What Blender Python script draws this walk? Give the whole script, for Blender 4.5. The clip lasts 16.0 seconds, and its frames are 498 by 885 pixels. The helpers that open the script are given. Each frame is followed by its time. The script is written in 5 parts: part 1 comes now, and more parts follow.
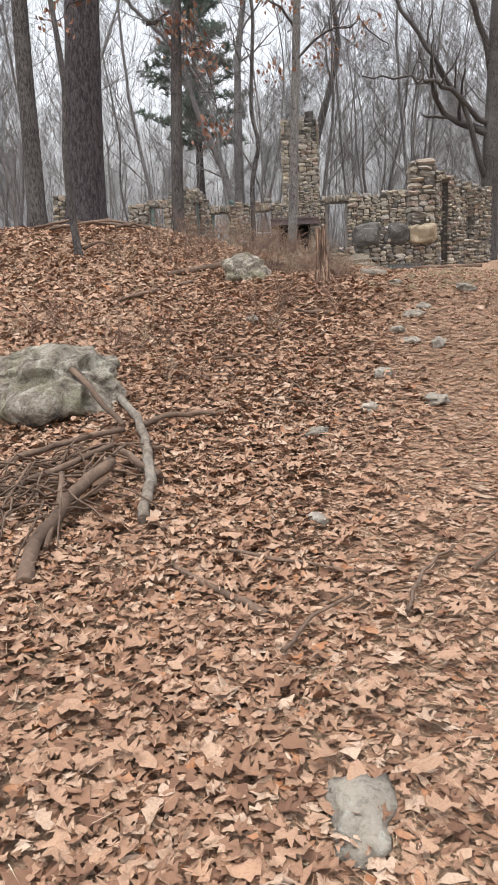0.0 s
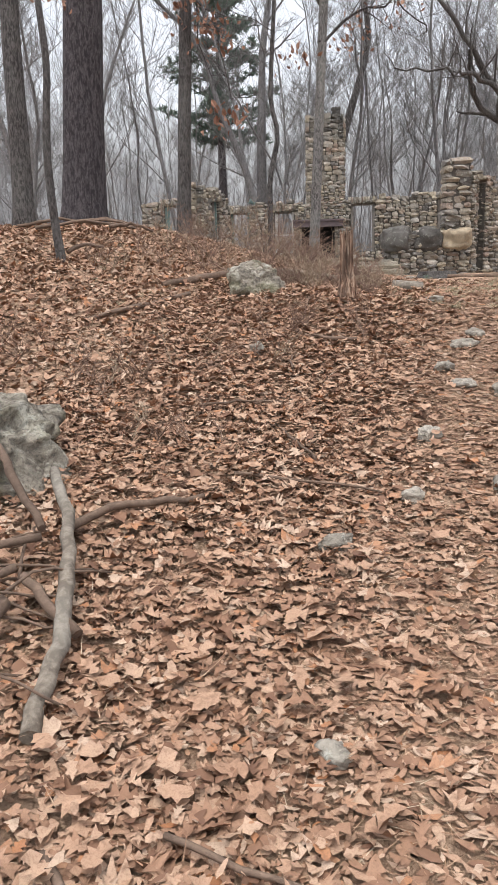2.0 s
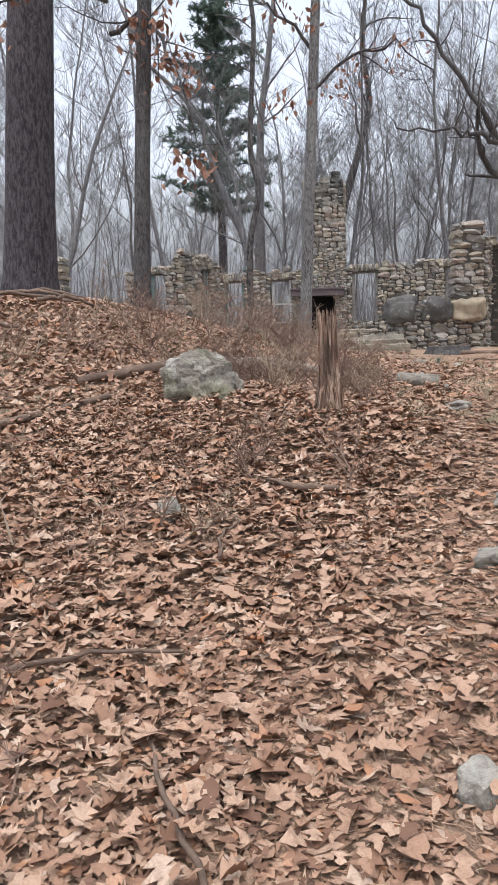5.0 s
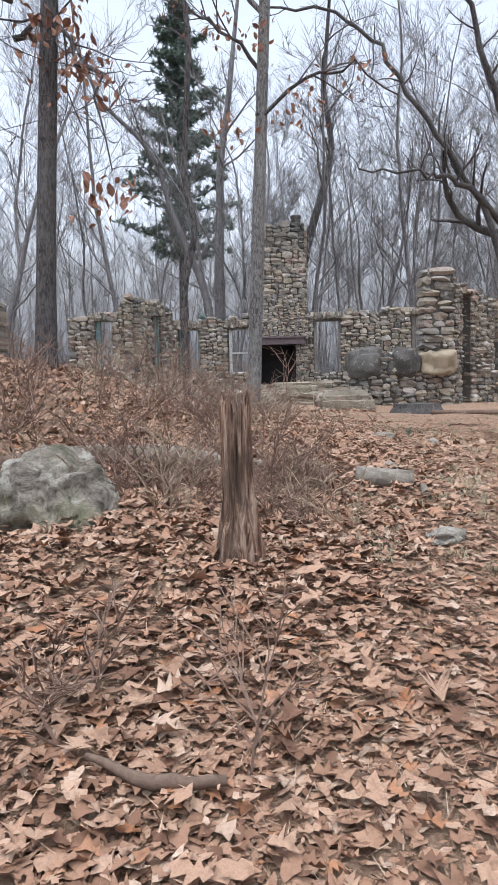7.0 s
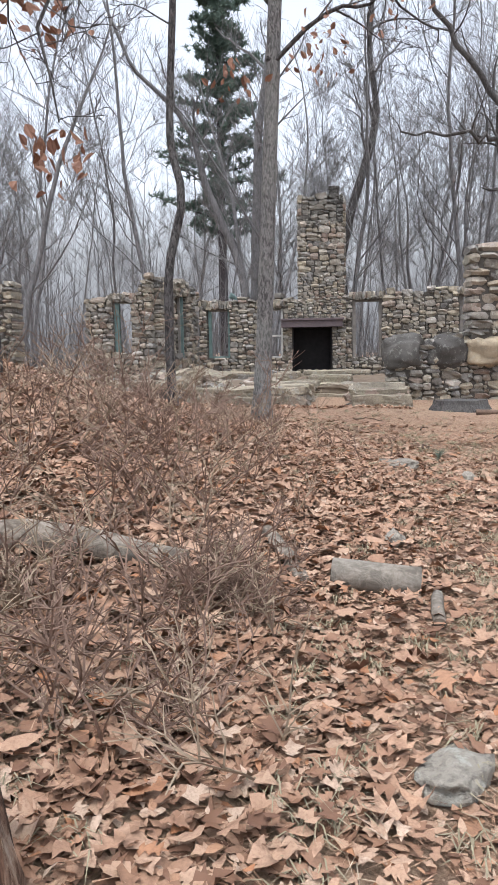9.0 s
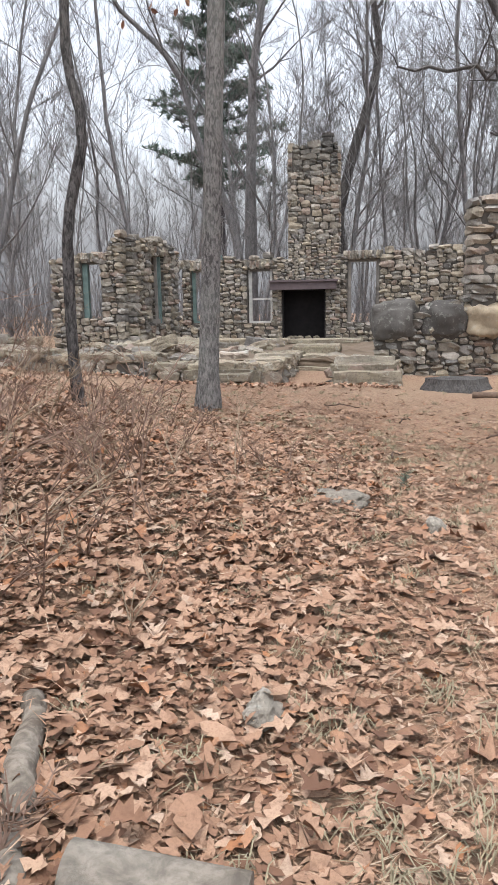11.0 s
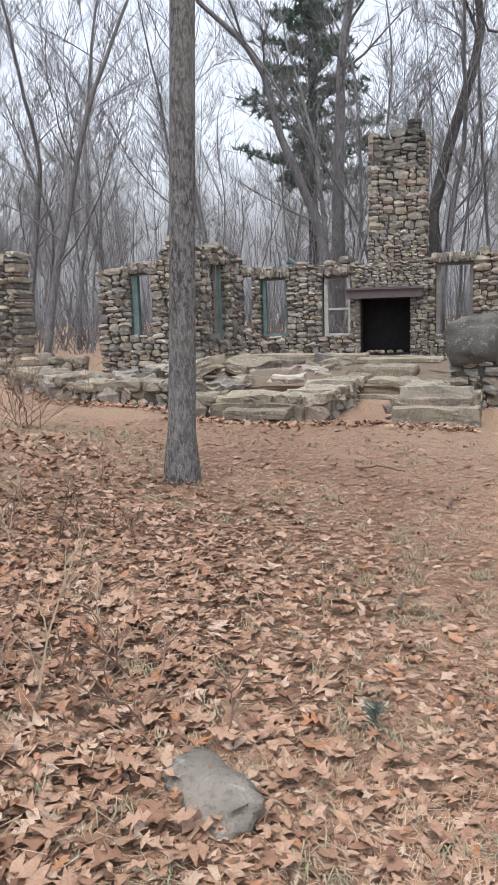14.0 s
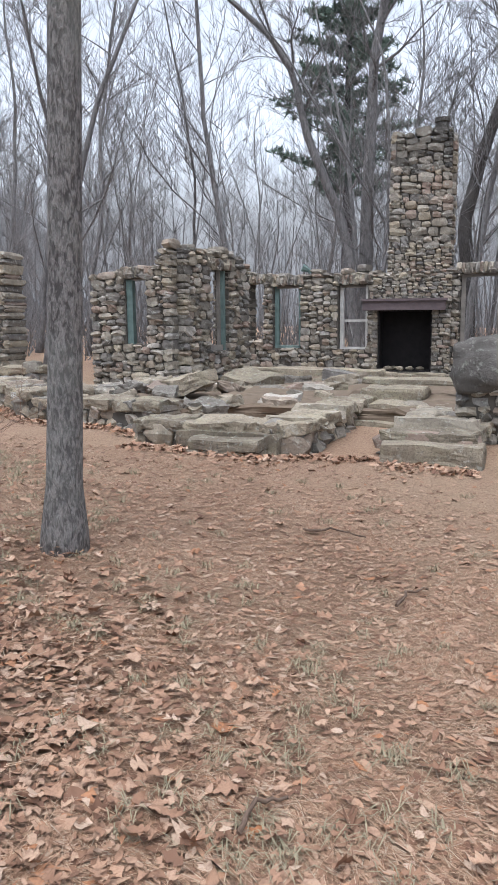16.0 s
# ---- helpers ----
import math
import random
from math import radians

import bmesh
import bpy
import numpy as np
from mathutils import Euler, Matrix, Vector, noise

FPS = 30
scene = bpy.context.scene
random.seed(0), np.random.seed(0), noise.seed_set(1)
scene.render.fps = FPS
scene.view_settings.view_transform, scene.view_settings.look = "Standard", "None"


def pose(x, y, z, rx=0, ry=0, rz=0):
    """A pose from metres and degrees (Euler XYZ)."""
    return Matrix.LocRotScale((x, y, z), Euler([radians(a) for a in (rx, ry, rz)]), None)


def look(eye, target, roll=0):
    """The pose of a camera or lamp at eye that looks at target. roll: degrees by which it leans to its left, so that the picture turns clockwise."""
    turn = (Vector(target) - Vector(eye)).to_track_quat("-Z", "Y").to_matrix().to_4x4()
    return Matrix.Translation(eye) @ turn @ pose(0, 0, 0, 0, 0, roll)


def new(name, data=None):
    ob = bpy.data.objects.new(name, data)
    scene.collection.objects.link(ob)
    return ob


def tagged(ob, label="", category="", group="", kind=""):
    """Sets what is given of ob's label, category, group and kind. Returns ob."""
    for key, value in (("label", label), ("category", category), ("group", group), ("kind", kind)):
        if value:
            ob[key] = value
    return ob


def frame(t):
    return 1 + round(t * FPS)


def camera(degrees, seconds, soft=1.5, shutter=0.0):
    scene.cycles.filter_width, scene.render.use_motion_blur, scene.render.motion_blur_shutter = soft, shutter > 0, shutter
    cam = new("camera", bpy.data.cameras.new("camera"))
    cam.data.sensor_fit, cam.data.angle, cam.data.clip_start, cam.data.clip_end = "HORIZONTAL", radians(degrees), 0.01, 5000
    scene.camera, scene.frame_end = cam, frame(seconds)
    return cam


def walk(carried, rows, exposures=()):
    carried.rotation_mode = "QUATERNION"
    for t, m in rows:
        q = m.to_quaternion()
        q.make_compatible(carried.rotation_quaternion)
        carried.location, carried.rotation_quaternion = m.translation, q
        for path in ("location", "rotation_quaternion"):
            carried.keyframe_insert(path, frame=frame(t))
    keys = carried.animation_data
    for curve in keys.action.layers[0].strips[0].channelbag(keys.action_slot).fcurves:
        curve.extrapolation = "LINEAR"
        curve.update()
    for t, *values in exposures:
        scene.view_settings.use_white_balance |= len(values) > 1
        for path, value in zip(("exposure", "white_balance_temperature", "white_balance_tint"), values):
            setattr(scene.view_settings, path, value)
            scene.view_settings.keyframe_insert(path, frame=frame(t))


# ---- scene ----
cam = camera(36.2, 16.0, soft=1.0)
PATH = [
    (0, (0.073, 0.057, 1.585), (0.031, 2.004, 1.13), -2.6),
    (0.5, (0.106, 0.441, 1.594), (0.099, 2.388, 1.138), -2.4),
    (1, (0.168, 0.848, 1.66), (0.165, 2.796, 1.207), -3.3),
    (1.5, (0.136, 1.247, 1.623), (0.022, 3.192, 1.174), -2.8),
    (2, (0.191, 1.632, 1.661), (0.097, 3.578, 1.211), -1.7),
    (2.5, (0.281, 2.019, 1.762), (0.189, 3.976, 1.357), -2.4),
    (3, (0.24, 2.401, 1.726), (0.139, 4.363, 1.35), -1.2),
    (3.5, (0.326, 2.743, 1.752), (0.258, 4.709, 1.39), -1.1),
    (4, (0.485, 3.12, 1.793), (0.439, 5.097, 1.494), -2.4),
    (4.2, (0.498, 3.253, 1.78), (0.414, 5.229, 1.48), -2.5),
    (6.3, (0.659, 5.217, 1.915), (0.572, 7.2, 1.669), -0.5),
    (6.5, (0.699, 5.371, 1.904), (0.645, 7.356, 1.667), -0.4),
    (7, (0.823, 5.744, 2.007), (0.801, 7.736, 1.832), -1.3),
    (7.5, (0.857, 6.103, 2.039), (0.854, 8.094, 1.858), -1.3),
    (8, (0.973, 6.51, 2.076), (0.954, 8.501, 1.887), -1.7),
    (8.2, (1.042, 6.668, 2.111), (0.972, 8.658, 1.92), -1.6),
    (10.3, (1.631, 8.415, 2.318), (1.451, 10.38, 1.992), -1.2),
    (10.5, (1.681, 8.577, 2.3), (1.498, 10.541, 1.968), -1.3),
    (11, (1.818, 8.927, 2.382), (1.641, 10.89, 2.044), -1.1),
    (11.5, (1.995, 9.286, 2.435), (1.824, 11.251, 2.105), -1.4),
    (12, (2.076, 9.629, 2.414), (1.852, 11.589, 2.084), -1.8),
    (12.5, (2.217, 10.031, 2.465), (1.995, 11.99, 2.133), -1.4),
    (13, (2.381, 10.389, 2.569), (2.041, 12.332, 2.238), -1.7),
    (13.5, (2.411, 10.75, 2.573), (1.982, 12.675, 2.238), -1.8),
    (14, (2.465, 11.126, 2.591), (2.009, 13.047, 2.266), -1.8),
    (14.5, (2.56, 11.465, 2.657), (2.0, 13.36, 2.343), -1.9),
    (15, (2.627, 11.833, 2.623), (2.028, 13.714, 2.301), -1.8),
    (15.5, (2.744, 12.187, 2.67), (2.19, 14.084, 2.361), -0.2),
    (16, (2.904, 12.521, 2.69), (2.35, 14.418, 2.379), -0.4),
]
walk(cam, [(t, look(eye, target, roll)) for t, eye, target, roll in PATH],
     [(0, 0.96, 6650, 10), (3.5, 0.93, 6350, 10), (7, 0.92, 5950, 10), (8, 1.0, 5980, 10), (10.5, 1.02, 6350, 10), (13, 0.94, 6300, 10), (16, 0.93, 5980, 10)])

# ---- world, sun ----
world = bpy.data.worlds.new("overcast_sky")
scene.world = world
world.use_nodes = True
wn, wl = world.node_tree.nodes, world.node_tree.links
sky = wn.new("ShaderNodeTexSky")
sky.sky_type = "NISHITA"
sky.sun_disc = False
sky.sun_elevation, sky.sun_rotation = radians(73), radians(200)
sky.air_density, sky.dust_density, sky.ozone_density = 1.0, 4.0, 1.0
grey = wn.new("ShaderNodeHueSaturation")
grey.inputs["Saturation"].default_value = 0.3
grey.inputs["Value"].default_value = 1.2
wl.new(sky.outputs["Color"], grey.inputs["Color"])
wl.new(grey.outputs["Color"], wn["Background"].inputs["Color"])
wn["Background"].inputs["Strength"].default_value = 0.15

sun_data = bpy.data.lights.new("sun", "SUN")
sun_data.energy, sun_data.angle, sun_data.color = 0.4, radians(60), (1.0, 0.97, 0.93)
sun = new("sun", sun_data)
sun.matrix_world = look((0, 0, 30), (-2, 9, 0))


# ---- materials ----
class Mat:
    """A node material with short calls for its nodes."""

    def __init__(self, name, rough=0.9):
        self.m = bpy.data.materials.new(name)
        self.m.use_nodes = True
        self.t = self.m.node_tree
        self.b = self.t.nodes["Principled BSDF"]
        self.b.inputs["Roughness"].default_value = rough
        self.b.inputs["Specular IOR Level"].default_value = 0.25

    def node(self, kind, **sets):
        n = self.t.nodes.new(kind)
        for k, v in sets.items():
            n.inputs[k].default_value = v
        return n

    def link(self, a, b):
        self.t.links.new(a, b)

    def coords(self, stretch=(1, 1, 1), which="Object"):
        if which == "Position":
            out = self.node("ShaderNodeNewGeometry").outputs["Position"]
        else:
            out = self.node("ShaderNodeTexCoord").outputs[which]
        mp = self.node("ShaderNodeMapping", Scale=stretch)
        self.link(out, mp.inputs["Vector"])
        return mp.outputs["Vector"]

    def noise(self, vec, scale, detail=6, rough=0.6, distort=0.0):
        n = self.node("ShaderNodeTexNoise", Scale=scale, Detail=detail, Roughness=rough, Distortion=distort)
        self.link(vec, n.inputs["Vector"])
        return n.outputs["Fac"]

    def ramp(self, fac, stops):
        n = self.t.nodes.new("ShaderNodeValToRGB")
        els = n.color_ramp.elements
        while len(els) < len(stops):
            els.new(0.5)
        for e, (p, c) in zip(els, stops):
            e.position, e.color = p, (*c, 1) if len(c) == 3 else c
        self.link(fac, n.inputs["Fac"])
        return n.outputs["Color"]

    def mix(self, fac, a, b, blend="MIX"):
        n = self.t.nodes.new("ShaderNodeMix")
        n.data_type, n.blend_type = "RGBA", blend
        for sock, v in ((n.inputs[0], fac), (n.inputs[6], a), (n.inputs[7], b)):
            if isinstance(v, bpy.types.NodeSocket):
                self.link(v, sock)
            else:
                sock.default_value = (*v, 1) if isinstance(v, tuple) else v
        return n.outputs[2]

    def bump(self, height, strength, dist):
        n = self.node("ShaderNodeBump", Strength=strength, Distance=dist)
        self.link(height, n.inputs["Height"])
        self.link(n.outputs["Normal"], self.b.inputs["Normal"])

    def colour(self, c):
        if isinstance(c, tuple):
            self.b.inputs["Base Color"].default_value = (*c, 1)
        else:
            self.link(c, self.b.inputs["Base Color"])
        return self


def stone_material(name, stops, island=False, lichen=0.5, dark=0.45, moss=0.0):
    k = Mat(name, 0.92)
    p = k.coords(which="Position")
    if island:
        rnd = k.node("ShaderNodeNewGeometry").outputs["Random Per Island"]
    else:
        rnd = k.node("ShaderNodeObjectInfo").outputs["Random"]
    base = k.ramp(rnd, stops)
    big = k.noise(p, 5.0, 5)
    fine = k.noise(p, 38.0, 6, 0.7)
    spots = k.noise(p, 14.0, 4, 0.65, 0.4)
    n = k.t.nodes.new("ShaderNodeMix")
    n.data_type, n.blend_type = "RGBA", "MULTIPLY"
    n.inputs[0].default_value = 1.0
    k.link(base, n.inputs[6])
    k.link(k.ramp(big, [(0.25, (0.7, 0.68, 0.65)), (0.75, (1.32, 1.29, 1.24))]), n.inputs[7])
    c = k.mix(k.ramp(spots, [(0.56, (0, 0, 0)), (0.66, (lichen, lichen, lichen))]), n.outputs[2], (0.46, 0.47, 0.42))
    if moss:
        c = k.mix(k.ramp(k.noise(p, 2.6, 6, 0.7), [(0.48, (0, 0, 0)), (0.62, (moss, moss, moss))]), c, (0.38, 0.35, 0.25))
    c = k.mix(k.ramp(fine, [(0.28, (dark, dark, dark)), (0.5, (0, 0, 0))]), c, (0.05, 0.047, 0.042))
    k.colour(c)
    add = k.node("ShaderNodeMath")
    add.operation = "ADD"
    k.link(big, add.inputs[0])
    k.link(fine, add.inputs[1])
    k.bump(add.outputs[0], 0.7, 0.03)
    return k.m


FIELD = [(0.0, (0.12, 0.113, 0.108)), (0.16, (0.25, 0.23, 0.2)), (0.32, (0.34, 0.3, 0.235)), (0.45, (0.16, 0.152, 0.148)), (0.58, (0.39, 0.36, 0.31)),
         (0.68, (0.26, 0.2, 0.17)), (0.8, (0.31, 0.275, 0.22)), (0.9, (0.2, 0.195, 0.19)), (1.0, (0.48, 0.45, 0.41))]
MAT_STONE = stone_material("field_stone", FIELD)
MAT_STONE_I = stone_material("field_stone_joined", FIELD, island=True)
MAT_SLAB = stone_material("cut_slab", [(0.0, (0.16, 0.138, 0.11)), (1.0, (0.31, 0.268, 0.21))], lichen=0.45, dark=0.75, moss=0.45)
MAT_OLDSTONE = stone_material("dark_weathered_stone", [(0.0, (0.07, 0.068, 0.066)), (0.5, (0.13, 0.125, 0.115)), (1.0, (0.24, 0.225, 0.2))], lichen=0.5, dark=0.6)
def rock_material():
    k = Mat("lichen_rock", 0.93)
    p = k.coords(which="Position")
    a, b, c3 = k.noise(p, 9.0, 8, 0.72, 0.5), k.noise(p, 4.0, 4), k.noise(p, 70.0, 4, 0.7)
    c = k.ramp(a, [(0.34, (0.05, 0.048, 0.042)), (0.44, (0.19, 0.165, 0.135)), (0.53, (0.3, 0.27, 0.22)), (0.62, (0.45, 0.43, 0.37))])
    c = k.mix(k.ramp(b, [(0.5, (0, 0, 0)), (0.68, (0.55, 0.55, 0.55))]), c, (0.19, 0.19, 0.1))
    c = k.mix(k.ramp(c3, [(0.32, (0.7, 0.7, 0.7)), (0.5, (0, 0, 0))]), c, (0.06, 0.056, 0.05))
    k.colour(c)
    k.bump(a, 1.0, 0.06)
    return k.m


MAT_ROCK = rock_material()
MAT_PEBBLE = stone_material("path_stone", [(0.0, (0.22, 0.2, 0.172)), (1.0, (0.37, 0.345, 0.305))], lichen=0.5, dark=0.6)
MAT_DARKSTONE = stone_material("grey_boulder", [(0.0, (0.085, 0.081, 0.078)), (1.0, (0.12, 0.115, 0.11))], lichen=0.25, dark=0.25)
MAT_TANSTONE = stone_material("tan_boulder", [(0.0, (0.3, 0.25, 0.185)), (1.0, (0.34, 0.285, 0.21))], lichen=0.2, dark=0.25)


def mortar_material():
    k = Mat("old_mortar", 0.95)
    p = k.coords(which="Position")
    a, b = k.noise(p, 3.0, 5), k.noise(p, 45.0, 5, 0.7)
    c = k.mix(a, (0.07, 0.063, 0.055), (0.15, 0.136, 0.118))
    k.colour(c)
    k.bump(b, 0.8, 0.02)
    return k.m


def wood_material(name, a, b, stretch=(9, 9, 0.8), scale=8.0):
    k = Mat(name, 0.85)
    p = k.coords(stretch)
    g = k.noise(p, scale, 7, 0.65, 0.6)
    f = k.noise(k.coords(), 3.0, 4)
    c = k.mix(g, a, b)
    c = k.mix(k.ramp(f, [(0.35, (0.5, 0.5, 0.5)), (0.6, (0, 0, 0))]), c, tuple(x * 0.55 for x in a))
    k.colour(c)
    k.bump(g, 0.6, 0.01)
    return k.m


def bark_material(name, a, b, scale=40.0, stretch=0.3, strength=1.0, lichen=0.0):
    k = Mat(name, 0.95)
    p = k.coords((1.0, 1.0, stretch), "Position")
    g = k.noise(p, scale, 5, 0.6, 0.7)
    fine = k.noise(p, scale * 3.5, 4, 0.6)
    big = k.noise(k.coords(which="Position"), 1.7, 4)
    c = k.mix(k.ramp(g, [(0.4, (0, 0, 0)), (0.58, (1, 1, 1))]), a, b)
    c = k.mix(k.ramp(fine, [(0.35, (0.55, 0.55, 0.55)), (0.55, (0, 0, 0))]), c, tuple(x * 0.7 for x in a))
    rnd = k.node("ShaderNodeObjectInfo").outputs["Random"]
    c = k.mix(k.ramp(rnd, [(0.0, (0, 0, 0)), (1.0, (0.45, 0.45, 0.45))]), c, tuple(x * 0.6 for x in b))
    if lichen:
        c = k.mix(k.ramp(big, [(0.45, (0, 0, 0)), (0.7, (lichen, lichen, lichen))]), c, (0.33, 0.34, 0.31))
    k.colour(c)
    k.bump(g, strength, 0.03)
    return k.m


def leaf_material(name, stops):
    k = Mat(name, 0.7)
    rnd = k.node("ShaderNodeNewGeometry").outputs["Random Per Island"]
    base = k.ramp(rnd, stops)
    p = k.coords(which="Position")
    blotch, fine = k.noise(p, 22.0, 4, 0.6, 0.5), k.noise(p, 160.0, 3, 0.7)
    c = k.mix(k.ramp(blotch, [(0.32, (0.6, 0.6, 0.6)), (0.48, (0, 0, 0))]), base, (0.13, 0.068, 0.042))
    c = k.mix(k.ramp(fine, [(0.36, (0.35, 0.35, 0.35)), (0.55, (0, 0, 0))]), c, (0.15, 0.085, 0.055))
    k.colour(c)
    k.bump(fine, 0.25, 0.004)
    return k.m


def ground_material():
    k = Mat("needle_and_leaf_floor", 0.95)
    p = k.coords(which="Position")
    fine = k.noise(p, 42.0, 8, 0.75, 0.8)
    mid = k.noise(p, 6.0, 5, 0.6)
    big = k.noise(p, 0.55, 3)
    c = k.ramp(fine, [(0.28, (0.07, 0.044, 0.031)), (0.42, (0.22, 0.136, 0.089)), (0.58, (0.385, 0.262, 0.18)), (0.8, (0.47, 0.355, 0.265))])
    c = k.mix(k.ramp(mid, [(0.45, (0, 0, 0)), (0.7, (0.5, 0.5, 0.5))]), c, (0.34, 0.23, 0.16))
    c = k.mix(k.ramp(big, [(0.45, (0, 0, 0)), (0.75, (0.4, 0.4, 0.4))]), c, (0.3, 0.24, 0.16))
    k.colour(c)
    k.bump(fine, 0.9, 0.03)
    return k.m


def simple_material(name, a, b, scale, rough=0.9, bump=0.3):
    k = Mat(name, rough)
    p = k.coords(which="Position")
    n = k.noise(p, scale, 6, 0.65)
    k.colour(k.mix(n, a, b))
    k.bump(n, bump, 0.01)
    return k.m


MAT_MORTAR = mortar_material()
MAT_GROUND = ground_material()
MAT_OLDWOOD = wood_material("grey_weathered_wood", (0.16, 0.145, 0.13), (0.36, 0.33, 0.3))
MAT_WHITEWOOD = wood_material("flaked_white_paint", (0.42, 0.41, 0.39), (0.68, 0.67, 0.64))
MAT_TEALWOOD = wood_material("faded_green_paint", (0.1, 0.15, 0.145), (0.22, 0.3, 0.28))
def stump_material():
    k = Mat("rotten_stump_wood", 0.9)
    g = k.noise(k.coords((7, 7, 0.45)), 7.0, 7, 0.7, 0.8)
    f = k.noise(k.coords((3, 3, 0.8)), 5.0, 5, 0.65)
    c = k.ramp(g, [(0.36, (0.02, 0.013, 0.01)), (0.45, (0.16, 0.09, 0.06)), (0.54, (0.37, 0.25, 0.18)), (0.65, (0.56, 0.45, 0.36))])
    c = k.mix(k.ramp(f, [(0.42, (0.75, 0.75, 0.75)), (0.56, (0, 0, 0))]), c, (0.075, 0.05, 0.038))
    k.colour(c)
    k.bump(g, 1.0, 0.03)
    return k.m


MAT_STUMP = stump_material()
MAT_DEADWOOD = wood_material("dead_branch_wood", (0.05, 0.032, 0.024), (0.27, 0.19, 0.14), (5, 5, 5), 6.0)
MAT_GREYLOG = bark_material("grey_smooth_log_bark", (0.11, 0.088, 0.068), (0.27, 0.232, 0.19), 18.0, 1.0, 0.4, 0.2)
MAT_BARK = bark_material("grey_brown_bark", (0.03, 0.027, 0.027), (0.135, 0.124, 0.12), 46.0, 0.3, 1.0, 0.15)
MAT_PINEBARK = bark_material("furrowed_dark_bark", (0.03, 0.026, 0.029), (0.105, 0.093, 0.098), 27.0, 0.3, 1.0)
# Far bark is paled so its base colour stands in for distance haze.
MAT_FARBARK = bark_material("hazed_grey_bark", (0.12, 0.115, 0.115), (0.25, 0.242, 0.242), 16.0, 0.25, 0.5)
MAT_YARDBARK = bark_material("flaky_pale_grey_bark", (0.055, 0.051, 0.05), (0.28, 0.265, 0.255), 50.0, 0.34, 1.0, 0.3)
MAT_TWIG = simple_material("brown_twig", (0.11, 0.07, 0.052), (0.25, 0.17, 0.13), 30.0)
MAT_STRAW = simple_material("straw_stem", (0.2, 0.15, 0.105), (0.34, 0.27, 0.195), 30.0)
MAT_LEAF = leaf_material("dry_oak_leaf", [(0.0, (0.13, 0.068, 0.044)), (0.12, (0.205, 0.112, 0.07)), (0.28, (0.28, 0.162, 0.104)), (0.58, (0.365, 0.231, 0.155)), (0.82, (0.43, 0.295, 0.208)), (0.89, (0.33, 0.145, 0.066)), (0.93, (0.4, 0.29, 0.212)), (1.0, (0.49, 0.365, 0.275))])
MAT_HANGLEAF = leaf_material("clinging_brown_leaf", [(0.0, (0.17, 0.085, 0.06)), (1.0, (0.32, 0.175, 0.115))])
MAT_NEEDLE = leaf_material("fallen_needles", [(0.0, (0.17, 0.092, 0.056)), (0.35, (0.34, 0.205, 0.13)), (0.8, (0.46, 0.315, 0.215)), (1.0, (0.47, 0.4, 0.3))])
# Needle green is greyed and lightened, with the far pine's haze in it.
MAT_PINE = simple_material("hazed_needle_green", (0.06, 0.09, 0.07), (0.13, 0.17, 0.135), 4.0)
MAT_SOIL = simple_material("terrace_soil", (0.085, 0.064, 0.047), (0.22, 0.17, 0.125), 7.0, 0.95, 0.8)
MAT_GRASS = simple_material("dry_grass", (0.2, 0.175, 0.115), (0.36, 0.315, 0.215), 20.0)
MAT_SOOT = simple_material("sooty_brick", (0.007, 0.007, 0.008), (0.03, 0.026, 0.026), 8.0)
MAT_LINTEL = simple_material("rusty_lintel", (0.08, 0.065, 0.068), (0.18, 0.14, 0.145), 9.0)


# ---- helpers for meshes ----
def mesh_from(name, verts, faces, mat, smooth=False):
    me = bpy.data.meshes.new(name)
    me.from_pydata([tuple(v) for v in verts], [], faces)
    me.materials.append(mat)
    if smooth:
        me.polygons.foreach_set("use_smooth", [True] * len(me.polygons))
    me.update()
    return me


def part(name, me, parent, label="", m=None):
    ob = new(name, me)
    ob.parent = parent
    if m is not None:
        ob.matrix_basis = m
    if label:
        ob["label"] = label
    return ob


def thing(name, label, category, m=None, group="", kind="", me=None):
    ob = new(name, me)
    if m is not None:
        ob.matrix_basis = m
    return tagged(ob, label, category, group, kind)


def boxes_mesh(name, boxes, mat):
    verts, faces = [], []
    for x0, y0, z0, x1, y1, z1 in boxes:
        n = len(verts)
        verts += [(x0, y0, z0), (x1, y0, z0), (x1, y1, z0), (x0, y1, z0), (x0, y0, z1), (x1, y0, z1), (x1, y1, z1), (x0, y1, z1)]
        faces += [tuple(n + i for i in f) for f in ((3, 2, 1, 0), (4, 5, 6, 7), (0, 1, 5, 4), (1, 2, 6, 5), (2, 3, 7, 6), (3, 0, 4, 7))]
    return mesh_from(name, verts, faces, mat)


def tube(points, radii, sides, verts, faces, cap=True):
    """A tapered tube along points, added to verts and faces."""
    n0 = len(verts)
    side = Vector((1, 0, 0))
    for i, p in enumerate(points):
        d = (points[min(i + 1, len(points) - 1)] - points[max(i - 1, 0)]).normalized()
        side = side - d * side.dot(d)
        if side.length < 0.05:
            side = d.orthogonal()
        side.normalize()
        up = d.cross(side)
        for s in range(sides):
            a = 2 * math.pi * s / sides
            verts.append(p + (side * math.cos(a) + up * math.sin(a)) * radii[i])
    for i in range(len(points) - 1):
        for s in range(sides):
            a, b = n0 + i * sides + s, n0 + i * sides + (s + 1) % sides
            faces.append((a, b, b + sides, a + sides))
    if cap:
        faces.append(tuple(n0 + sides - 1 - s for s in range(sides)))
        faces.append(tuple(n0 + (len(points) - 1) * sides + s for s in range(sides)))


